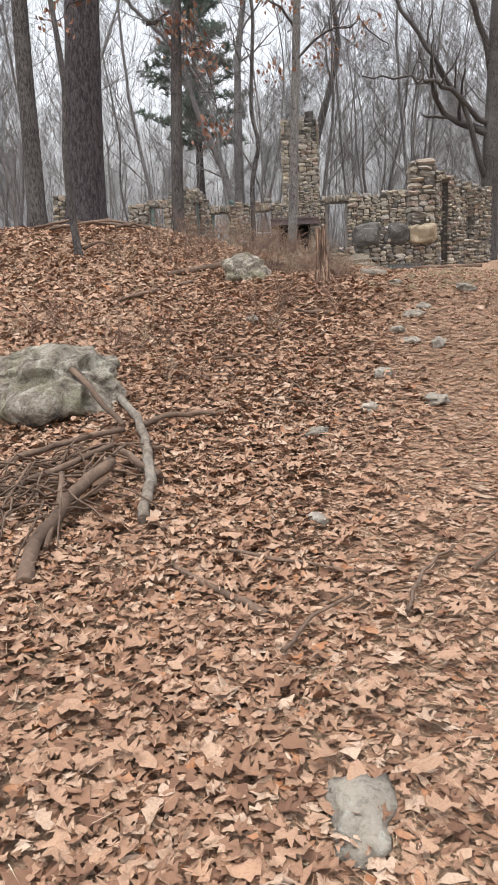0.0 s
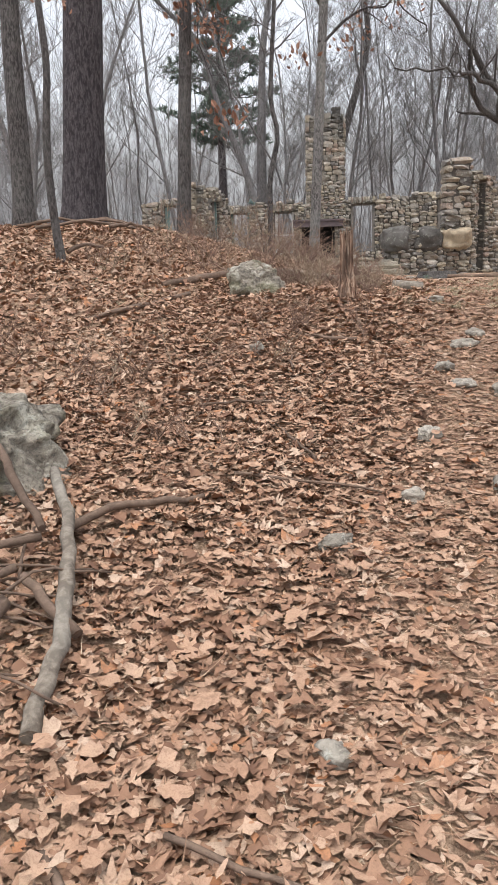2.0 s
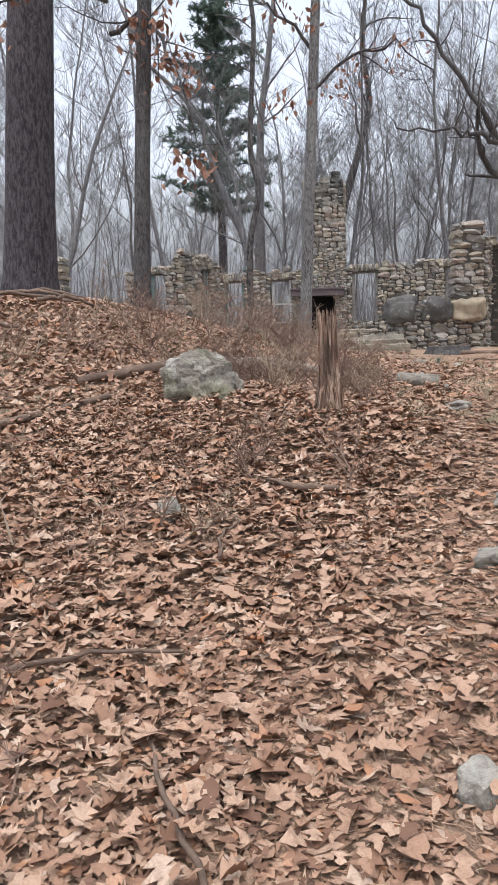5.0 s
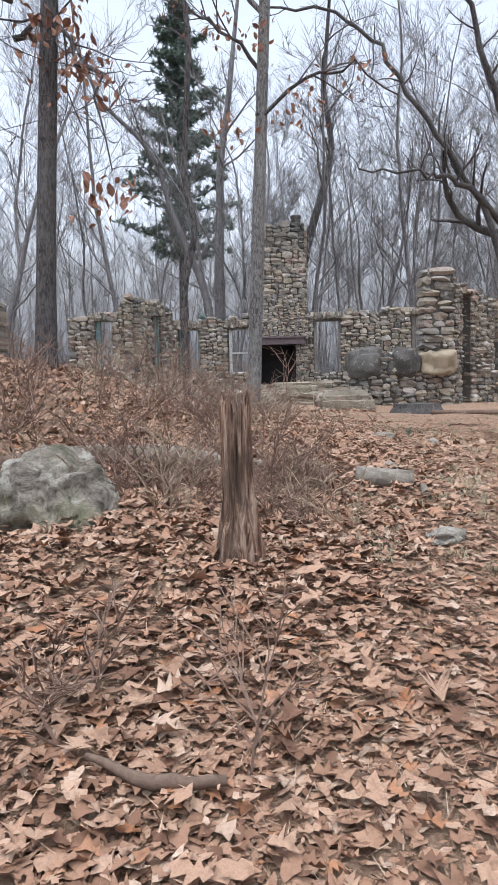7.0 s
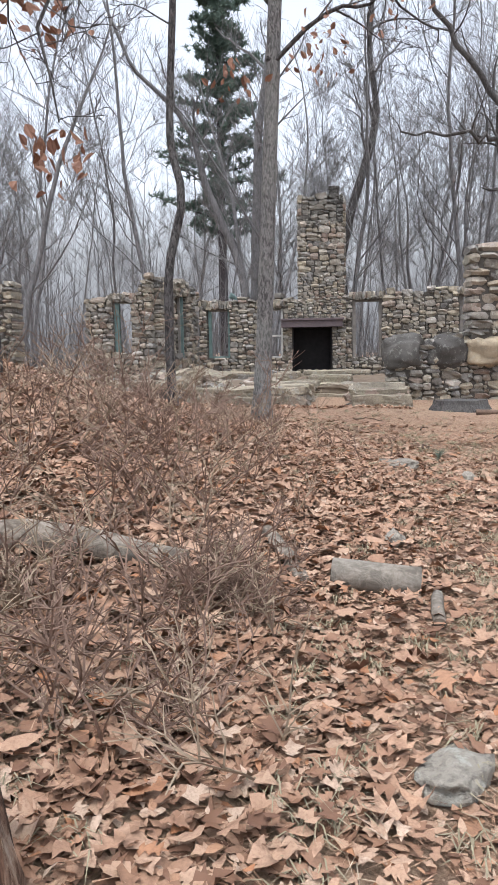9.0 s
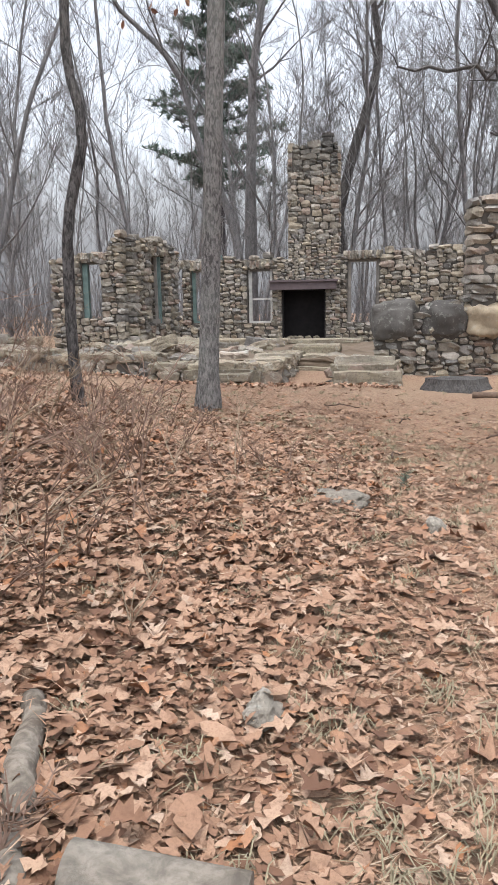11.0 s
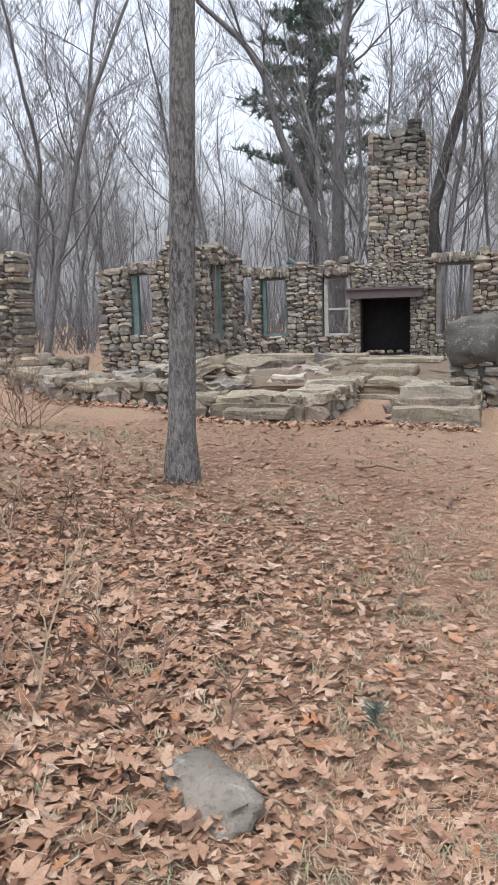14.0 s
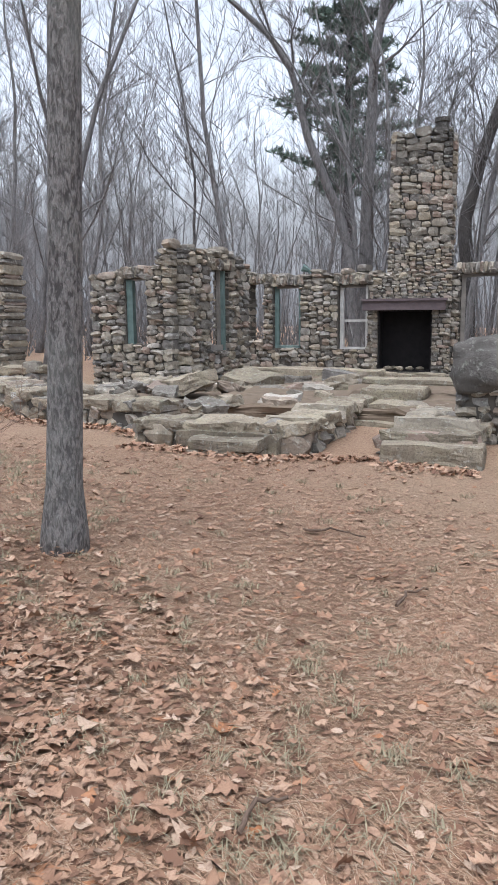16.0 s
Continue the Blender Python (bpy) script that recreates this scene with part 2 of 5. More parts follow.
def slab_mesh(name, seed, sx, sy, sz, mat, rough=0.03, cuts=3):
    """A hewn block with broken edges, standing on z = 0."""
    rng = random.Random(seed)
    bm = bmesh.new()
    bmesh.ops.create_cube(bm, size=1.0)
    bmesh.ops.subdivide_edges(bm, edges=bm.edges[:], cuts=cuts, use_grid_fill=True)
    for v in bm.verts:
        p = Vector((v.co.x * sx, v.co.y * sy, v.co.z * sz))
        edge = sum(abs(abs(c) - 0.5) < 1e-4 for c in v.co)
        k = {1: 1.0, 2: 0.985, 3: 0.94}.get(edge, 1)
        o = Vector((seed * 3.7, 0, 0))
        q = (noise.noise_vector(p * 3.1 + o) + 0.7 * noise.noise_vector(p * 9.0 + o) + 0.4 * noise.noise_vector(p * 21.0 + o)) * rough
        v.co = Vector((p.x * k, p.y * k, p.z * k)) + q + Vector((0, 0, sz / 2))
    me = bpy.data.meshes.new(name)
    bm.to_mesh(me)
    bm.free()
    me.materials.append(mat)
    return me


def rock_mesh(name, seed, sx, sy, sz, mat, sub=4, rough=0.3, flat=1.0):
    """A weathered boulder about the origin; flat above 1 squares it."""
    bm = bmesh.new()
    bmesh.ops.create_icosphere(bm, subdivisions=sub, radius=1.0)
    off = Vector((seed * 5.3, seed * 1.7, seed * 2.9))
    for v in bm.verts:
        d = v.co.normalized()
        r = 1 + rough * noise.noise(d * 1.3 + off) + rough * 0.45 * noise.noise(d * 3.1 + off) + rough * 0.2 * noise.noise(d * 8 + off)
        e = 1 / flat
        q = Vector([math.copysign(abs(c) ** e, c) for c in d])
        v.co = Vector((q.x * sx, q.y * sy, q.z * sz)) * r
    me = bpy.data.meshes.new(name)
    bm.to_mesh(me)
    bm.free()
    me.materials.append(mat)
    me.polygons.foreach_set("use_smooth", [True] * len(me.polygons))
    return me


# ---- ground ----
def slope(y):
    pts = [(-60, -6.0), (-8, -1.0), (0, 0.05), (2.4, 0.31), (4.3, 0.54), (5.5, 0.75), (8, 1.13), (9.4, 1.28), (11.5, 1.29), (14.5, 1.25), (20, 1.3), (30, 1.45), (60, 1.9), (400, 3)]
    return np.interp(y, [p[0] for p in pts], [p[1] for p in pts])


def height(x, y):
    """The lie of the land: a path climbing to a level yard, with a knoll on its west side."""
    x, y = np.asarray(x, float), np.asarray(y, float)
    base = sum(slope(y + d) for d in (-0.8, -0.4, 0, 0.4, 0.8)) / 5
    sy = np.where(y < 13.2, 2.5, 2.9)
    knoll = 1.02 * np.exp(-0.5 * (((x + 2.6) / np.where(x < -2.6, 5.0, 2.2)) ** 2 + ((y - 13.2) / sy) ** 2))
    west = 0.035 * np.clip(-x - 0.5, 0, 8) * np.clip((y - 14) / 6, 0, 1)
    lump = 0.03 * np.sin(1.9 * x + 0.7 * y) * np.sin(1.3 * y - 0.8 * x + 1) + 0.015 * np.sin(4.1 * x + 1) * np.sin(3.7 * y)
    bank = 0.16 * np.exp(-((x - 0.7) / 0.75) ** 2 - ((y - 8.5) / 0.8) ** 2)
    return base + knoll + bank + west + lump


def ground_at(x, y):
    return float(height(x, y))


def axis(dense0, dense1, step, far0, far1):
    mid = list(np.arange(dense0, dense1, step))
    lo, hi, d = [], [], step
    a, b = dense0, mid[-1]
    while a > far0:
        d *= 1.35
        a -= d
        lo.append(a)
    d = step
    while b < far1:
        d *= 1.35
        b += d
        hi.append(b)
    return np.array(lo[::-1] + mid + hi)


gx, gy = axis(-7, 8, 0.12, -500, 500), axis(-1, 31, 0.12, -300, 900)
GX, GY = np.meshgrid(gx, gy)
GZ = height(GX, GY)
nx, ny = len(gx), len(gy)
gverts = np.stack([GX.ravel(), GY.ravel(), GZ.ravel()], 1)
ii = (np.arange(ny - 1)[:, None] * nx + np.arange(nx - 1)[None]).ravel()
gfaces = np.stack([ii, ii + 1, ii + 1 + nx, ii + nx], 1)
ground_me = mesh_from("ground", gverts.tolist(), gfaces.tolist(), MAT_GROUND, True)
thing("ground", "brown forest floor of needles, soil and leaf crumbs", "ground", kind="structure", me=ground_me)


# ---- stone walls ----
def stone_unit(seed, mat=MAT_STONE):
    rng = random.Random(seed)
    bm = bmesh.new()
    bmesh.ops.create_cube(bm, size=1.0)
    bmesh.ops.subdivide_edges(bm, edges=bm.edges[:], cuts=1, use_grid_fill=True)
    for v in bm.verts:
        edge = sum(abs(abs(c) - 0.5) < 1e-4 for c in v.co)
        k = {1: 1.02, 2: 0.94, 3: 0.8}[edge] if edge else 1
        v.co = v.co * k + Vector([rng.uniform(-0.075, 0.075) for _ in range(3)])
    me = bpy.data.meshes.new("stone")
    bm.to_mesh(me)
    bm.free()
    me.materials.append(mat)
    return me


STONES = [stone_unit(100 + i) for i in range(14)]
OLD_STONES = [stone_unit(100 + i, MAT_OLDSTONE) for i in range(14)]


def fill_stones(parent, p0, p1, thick, z0, top, openings=(), size=(0.14, 0.42, 0.09, 0.2), seed=0, name="stone", limit=300, units=STONES):
    """Lay rough courses of stones between p0 and p1; the pieces past the limit are joined."""
    rng = random.Random(seed)
    a, b = Vector((p0[0], p0[1], 0)), Vector((p1[0], p1[1], 0))
    length = (b - a).length
    u = (b - a) / length
    ang = math.degrees(math.atan2(u.y, u.x))
    made = []
    cell = 0.03
    n = max(int(length / cell), 2)
    sky_line = [z0 + rng.uniform(-0.05, 0.02) for _ in range(n)]
    tops = [top((i + 0.5) * cell) for i in range(n)]

    def lift(i):
        """Carry a cell past the openings that it has reached."""
        for o0, o1, q0, q1 in openings:
            if o0 <= (i + 0.5) * cell <= o1 and q0 - 0.06 <= sky_line[i] < q1:
                sky_line[i] = q1

    while True:
        for i in range(n):
            lift(i)
        live = [i for i in range(n) if sky_line[i] < tops[i] - 0.04]
        if not live:
            break
        i0 = min(live, key=lambda i: sky_line[i])
        z = sky_line[i0]
        lo = hi = i0
        want = max(int(rng.triangular(size[0], size[1], size[0] * 1.3) / cell), 2)
        while hi - lo + 1 < want:
            if hi + 1 < n and abs(sky_line[hi + 1] - z) < 0.045 and sky_line[hi + 1] < tops[hi + 1]:
                hi += 1
            elif lo > 0 and abs(sky_line[lo - 1] - z) < 0.045 and sky_line[lo - 1] < tops[lo - 1]:
                lo -= 1
            else:
                break
        w = (hi - lo + 1) * cell
        h = min(rng.uniform(size[2], size[3]), w * rng.uniform(0.6, 0.95) + 0.015)
        for o0, o1, q0, q1 in openings:
            if o0 < (lo + hi + 1) / 2 * cell < o1 and z < q0 < z + h:
                h = q0 - z
        zb = sum(sky_line[lo:hi + 1]) / (hi - lo + 1)
        if w >= 0.06 and h > 0.03:
            c = a + u * ((lo + hi + 1) / 2 * cell)
            made.append((c.x, c.y, zb + h / 2, ang, w * 0.985, thick * rng.uniform(0.96, 1.18), h * 0.985, rng.randrange(14), rng.uniform(-9, 9)))
        for i in range(lo, hi + 1):
            sky_line[i] = z + max(h, 0.03)
    rng.shuffle(made)
    inv = Matrix(parent.matrix_basis).inverted()
    for x, y, zz, an, w, d, h, k, tilt in made[:limit]:
        part(name, units[k], parent, m=inv @ pose(x, y, zz, 0, tilt, an + tilt * 0.4) @ Matrix.Diagonal((w, d, h, 1)))
    rest = made[limit:]
    if rest:
        verts, faces = [], []
        for x, y, zz, an, w, d, h, k, tilt in rest:
            mm = inv @ pose(x, y, zz, 0, tilt, an) @ Matrix.Diagonal((w, d, h, 1))
            n = len(verts)
            verts += [mm @ v.co for v in STONES[k].vertices]
            faces += [tuple(n + i for i in f.vertices) for f in STONES[k].polygons]
        tagged(part("stonework", mesh_from("stonework", verts, faces, MAT_STONE_I), parent), kind="stuff")


def core_mesh(p0, p1, thick, z0, top, openings):
    """The mortar body behind the stones, with its openings, in the wall's own axes."""
    length = math.dist(p0, p1)
    cuts = sorted({0.06, length - 0.06, *[c for o in openings for c in o[:2] if 0.06 < c < length - 0.06], *np.arange(0.3, length - 0.1, 0.3).tolist()})
    out = []
    for s, e in zip(cuts, cuts[1:]):
        if e - s < 0.01:
            continue
        zt = min(top(s + 0.01), top(e - 0.01)) - 0.1
        spans = [(z0 - 0.3, zt)]
        for o0, o1, q0, q1 in openings:
            if s >= o0 - 1e-3 and e <= o1 + 1e-3:
                spans = [g for lo, hi in spans for g in ((lo, min(hi, q0)), (max(lo, q1), hi)) if g[1] - g[0] > 0.03]
        out += [(s, -thick / 2, lo, e, thick / 2, hi) for lo, hi in spans]
    return boxes_mesh("mortar", out, MAT_MORTAR)


def stone_wall(name, label, p0, p1, thick, z0, top, openings=(), size=(0.14, 0.42, 0.09, 0.2), seed=0, limit=300):
    ang = math.degrees(math.atan2(p1[1] - p0[1], p1[0] - p0[0]))
    ob = thing(name, label, "wall", pose(p0[0], p0[1], 0, 0, 0, ang), kind="structure", me=core_mesh(p0, p1, thick - 0.12, z0, top, openings))
    fill_stones(ob, p0, p1, thick, z0, top, openings, size, seed, limit=limit)
    return ob


def ragged(points, amp=0.05, seed=0):
    xs, zs = [p[0] for p in points], [p[1] for p in points]
    return lambda s: float(np.interp(s, xs, zs)) + amp * math.sin(7 * s + seed) + amp * 0.6 * math.sin(17 * s + 2 * seed)


def board(parent, name, a, b, w, d, mat, label=""):
    """A sawn board from a to b (world places), w wide and d deep."""
    a, b = Vector(a), Vector(b)
    along = b - a
    q = along.to_track_quat("Z", "Y").to_matrix().to_4x4()
    me = boxes_mesh(name, [(-w / 2, -d / 2, 0, w / 2, d / 2, along.length)], mat)
    return part(name, me, parent, label, Matrix(parent.matrix_basis).inverted() @ Matrix.Translation(a) @ q)


# The back wall runs from the west wing to the east end.
BX0, BY0, BX1, BY1 = -2.35, 30.35, 8.6, 28.55
BLEN = math.dist((BX0, BY0), (BX1, BY1))
BU = Vector(((BX1 - BX0) / BLEN, (BY1 - BY0) / BLEN, 0))


def back_s(x):
    return (x - BX0) / BU.x


def back_pt(x, out=0.0, z=0.0):
    p = Vector((BX0, BY0, 0)) + BU * back_s(x)
    return Vector((p.x + BU.y * out, p.y - BU.x * out, z))


def window_frame(name, label, x0, x1, z0, z1, mat, bars=(), out=0.0, w=0.09, sides="lrtb"):
    ob = thing(name, label, "window", Matrix.Translation(back_pt((x0 + x1) / 2, out, z0)), kind="structure")
    l, r = back_pt(x0 + w / 2, out), back_pt(x1 - w / 2, out)
    for k, (p, q) in {"l": ((*l.xy, z0), (*l.xy, z1)), "r": ((*r.xy, z0), (*r.xy, z1))}.items():
        if k in sides:
            board(ob, "jamb", p, q, w, 0.14, mat)
    if "t" in sides:
        board(ob, "head", (*l.xy, z1), (*r.xy, z1), 0.14, 0.1, MAT_OLDWOOD)
    if "b" in sides:
        board(ob, "sill", (*l.xy, z0 + 0.02), (*r.xy, z0 + 0.02), 0.2, 0.06, mat)
    for z in bars:
        board(ob, "glazing_bar", (*l.xy, z), (*r.xy, z), 0.04, 0.05, mat)
    return ob


def soldier_course(p0, u, s0, s1, z, thick, label, seed):
    """Stones set on end over an opening."""
    rng = random.Random(seed)
    ob = thing("window_arch", label, "lintel", pose(p0[0] + u.x * s0, p0[1] + u.y * s0, z), kind="structure")
    ang = math.degrees(math.atan2(u.y, u.x))
    s = s0 - 0.08
    while s < s1 + 0.06:
        w = rng.uniform(0.06, 0.11)
        c = Vector(p0).to_3d() + u * (s + w / 2)
        part("stone", STONES[rng.randrange(14)], ob, m=Matrix(ob.matrix_basis).inverted() @ pose(c.x, c.y, z + 0.1, 0, rng.uniform(-8, 8), ang) @ Matrix.Diagonal((w * 1.05, thick * 1.1, 0.22, 1)))
        s += w


for q0, q1, qz in ((-2.18, -1.82, 3.6), (-1.58, -0.9, 3.55), (0.0, 0.68, 3.53), (2.64, 3.47, 3.69), (5.55, 5.93, 3.72)):
    soldier_course((BX0, BY0), BU, back_s(q0), back_s(q1), qz, 0.46, "row of upright stones over a window opening", int(q0 * 10) + 90)
soldier_course((-4.05, 25.9), Vector((1, 0, 0)), 0.72, 1.15, 3.52, 0.46, "row of upright stones over the wing window", 7)
soldier_course((-2.42, 25.95), Vector((0.311, 0.95, 0)), 0.85, 1.45, 3.72, 0.46, "row of upright stones over the side window", 8)
GX_OPEN = [(back_s(-2.18), back_s(-1.82), 2.3, 3.6), (back_s(-1.58), back_s(-0.9), 2.1, 3.52), (back_s(0.0), back_s(0.68), 2.08, 3.5)]
stone_wall("wall_north_west", "grey and tan fieldstone ruin wall with empty window openings", (BX0, BY0), back_pt(0.95).xy, 0.45, 1.3,
           ragged([(0, 3.85), (0.6, 3.75), (3.4, 3.8)], 0.04, 1), GX_OPEN, seed=1)
e_off = back_s(2.35)
E_OPEN = [(back_s(2.64) - e_off, back_s(3.47) - e_off, 2.06, 3.66), (back_s(5.55) - e_off, back_s(5.93) - e_off, 2.6, 3.7)]
stone_wall("wall_north_east", "pale fieldstone ruin wall with a tall empty opening", back_pt(2.35).xy, (BX1, BY1), 0.45, 1.3,
           ragged([(0, 3.72), (1.2, 3.85), (6.4, 4.0)], 0.03, 2), E_OPEN, seed=2)
window_frame("window_1", "faded green wooden window frame without glass", -1.58, -0.9, 2.1, 3.52, MAT_TEALWOOD, sides="lrtb")
window_frame("window_2", "leaning white-painted window frame with one glazing bar", 0.0, 0.68, 2.08, 3.5, MAT_WHITEWOOD, bars=(2.72,))
window_frame("window_3", "bare weathered timber opening in the stone wall", 2.64, 3.47, 2.06, 3.66, MAT_OLDWOOD, sides="lrt")
window_frame("window_4", "narrow grey timber window slot in the stone wall", 5.55, 5.93, 2.6, 3.7, MAT_OLDWOOD, sides="lrt")

# The west wing steps forward from the back wall.
stone_wall("wall_west_wing_front", "fieldstone wing wall with a green window post", (-4.05, 25.9), (-2.35, 25.9), 0.45, 1.4,
           ragged([(0, 3.6), (0.5, 3.62), (1.3, 3.7), (1.4, 3.98), (1.7, 4.02)], 0.04, 3), [(0.72, 1.15, 2.3, 3.5)], seed=3)
stone_wall("wall_west_wing_side", "fieldstone side wall of the wing with a tall window slot", (-2.42, 25.95), (-1.75, 28.0), 0.45, 1.4,
           ragged([(0, 4.05), (1.5, 4.05), (1.75, 3.9), (2.15, 3.88)], 0.04, 4), [(0.85, 1.45, 2.15, 3.7)], seed=4)
stone_wall("wall_west_pillar", "lone fieldstone pillar west of the ruin", (-6.45, 25.9), (-5.75, 25.9), 0.7, 1.4,
           ragged([(0, 3.95), (0.7, 3.98)], 0.03, 5), size=(0.14, 0.36, 0.1, 0.2), seed=5)
wing = thing("wing_window_post", "faded green wooden window post in the stone wall", "window", pose(-3.3, 25.9, 2.3), kind="structure")
board(wing, "post", (-3.27, 25.85, 2.3), (-3.27, 25.85, 3.52), 0.12, 0.14, MAT_TEALWOOD)
board(wing, "head", (-3.33, 25.85, 3.52), (-2.87, 25.85, 3.52), 0.14, 0.08, MAT_OLDWOOD)

side = thing("side_window_frame", "faded green wooden frame in the wing's side window", "window", pose(-2.0, 27.1, 2.15), kind="structure")
board(side, "post", (-1.93, 27.2, 2.15), (-1.93, 27.2, 3.7), 0.12, 0.1, MAT_TEALWOOD)
board(side, "post", (-1.96, 27.08, 2.15), (-1.96, 27.08, 3.7), 0.06, 0.08, MAT_OLDWOOD)
board(side, "sill", (-2.06, 26.75, 2.16), (-1.9, 27.3, 2.16), 0.1, 0.2, MAT_OLDWOOD)
# The east front: boulders in rubble, a tall pier, and the wall past it.
stone_wall("wall_south_east", "low rubble wall that carries three large boulders", (2.75, 21.55), (4.9, 21.55), 0.55, 1.2,
           ragged([(0, 1.9), (0.15, 2.25), (0.9, 2.36), (2.2, 2.42)], 0.03, 6), size=(0.14, 0.4, 0.08, 0.17), seed=6)
stone_wall("wall_pier", "tall square pier of flat fieldstones", (4.19, 21.55), (4.87, 21.55), 0.68, 2.5,
           ragged([(0, 4.0), (0.68, 4.08)], 0.02, 7), size=(0.2, 0.55, 0.09, 0.2), seed=7)
stone_wall("wall_east", "ragged fieldstone wall past the pier with timber posts", (4.87, 21.8), (6.6, 22.5), 0.4, 1.2,
           ragged([(0, 3.8), (0.5, 3.7), (1.0, 3.4), (1.7, 3.3)], 0.06, 8), [(0.2, 0.42, 1.3, 3.6), (1.0, 1.3, 2.0, 3.3)], size=(0.1, 0.25, 0.08, 0.16), seed=8)


def boulder(name, label, seed, x, y, z, sx, sy, sz, mat, flat=1.3, rough=0.3):
    return thing(name, label, "boulder", pose(x, y, z, 0, 0, 0), me=rock_mesh(name, seed, sx, sy, sz, mat, 4, rough, flat))


boulder("boulder", "dark grey rounded boulder set in the wall", 1, 3.07, 21.55, 2.17, 0.38, 0.38, 0.33, MAT_DARKSTONE, 1.4, 0.25)
boulder("boulder", "broad dark grey boulder set in the wall", 2, 3.83, 21.55, 2.16, 0.39, 0.38, 0.33, MAT_DARKSTONE, 1.4, 0.25)
boulder("boulder", "tan weathered boulder at the foot of the pier", 3, 4.53, 21.52, 2.2, 0.36, 0.48, 0.3, MAT_TANSTONE, 1.4, 0.25)

# ---- chimney ----
CH = thing("chimney", "tall tapering fieldstone chimney with an open fireplace", "chimney", pose(1.65, 29.6, 1.3))
inv_ch = Matrix(CH.matrix_basis).inverted()
for cname, cbox in (("jamb", (0.85, 29.3, 1.0, 0.93, 30.05, 3.6)), ("jamb", (2.06, 29.3, 1.0, 2.42, 30.05, 3.6)), ("breast", (0.93, 29.3, 2.95, 2.06, 30.05, 3.6)), ("fire_back", (0.93, 29.95, 1.0, 2.06, 30.05, 2.95)),
                    ("hearth_base", (0.93, 29.3, 1.0, 2.06, 29.95, 1.62)), ("lower_shaft", (1.16, 29.32, 3.6, 2.34, 30.0, 5.0)), ("upper_shaft", (1.22, 29.34, 5.0, 2.34, 29.98, 6.4))):
    part(cname, boxes_mesh(cname, [cbox], MAT_MORTAR), CH, m=inv_ch)
for cname, cbox in (("firebox_wall", (0.93, 29.32, 1.62, 0.96, 29.92, 2.94)), ("firebox_wall", (2.03, 29.32, 1.62, 2.06, 29.92, 2.94)), ("firebox_back", (0.96, 29.9, 1.62, 2.03, 29.93, 2.94)),
                    ("firebox_roof", (0.96, 29.32, 2.91, 2.03, 29.9, 2.94)), ("firebox_floor", (0.96, 29.32, 1.6, 2.03, 29.9, 1.64))):
    part(cname, boxes_mesh(cname, [cbox], MAT_SOOT), CH, "soot-blackened brick", inv_ch)
part("lintel", boxes_mesh("lintel", [(0.62, 29.05, 2.93, 2.34, 29.4, 3.12)], MAT_LINTEL), CH, "rust-stained flat lintel", inv_ch)
part("mantel", boxes_mesh("mantel", [(0.6, 29.0, 3.121, 2.38, 29.4, 3.17)], MAT_LINTEL), CH, "", inv_ch)
SM = (0.12, 0.34, 0.07, 0.14)
fill_stones(CH, (0.8, 29.4), (0.95, 29.4), 0.32, 1.4, lambda s: 3.1, (), SM, 21, limit=80)
fill_stones(CH, (2.06, 29.4), (2.46, 29.4), 0.32, 1.4, lambda s: 3.1, (), SM, 22, limit=80)
fill_stones(CH, (0.8, 29.4), (2.46, 29.4), 0.3, 3.16, lambda s: 3.75, (), (0.1, 0.25, 0.06, 0.1), 23, limit=120)
fill_stones(CH, (1.1, 29.4), (2.42, 29.4), 0.26, 3.6, lambda s: 4.2, (), (0.1, 0.28, 0.07, 0.12), 24, limit=150)
fill_stones(CH, (1.12, 29.4), (2.42, 29.4), 0.26, 4.2, lambda s: 5.2, (), (0.18, 0.42, 0.12, 0.22), 25, limit=150)
fill_stones(CH, (1.19, 29.4), (2.42, 29.4), 0.26, 5.15, lambda s: 5.78, (), (0.16, 0.45, 0.1, 0.22), 26, limit=150)
fill_stones(CH, (1.24, 29.4), (2.39, 29.4), 0.26, 5.76, lambda s: 6.55, (), (0.18, 0.5, 0.09, 0.2), 27, limit=150, units=OLD_STONES)
for sx, sd in ((1.2, 31), (2.36, 32)):
    fill_stones(CH, (sx, 29.5), (sx, 30.0), 0.2, 3.6, lambda s: 6.5, (), (0.18, 0.42, 0.11, 0.22), sd, limit=120)
pot_v, pot_f = [], []
tube([Vector((2.14, 29.6, z)) for z in (6.45, 6.6, 6.75, 6.76, 6.84)], [0.15, 0.145, 0.14, 0.165, 0.16], 12, pot_v, pot_f)
part("chimney_pot", mesh_from("chimney_pot", pot_v, pot_f, MAT_DARKSTONE), CH, "squat stone chimney pot", inv_ch)

# ---- terrace walls and steps ----
TERRACE = "terrace walls"


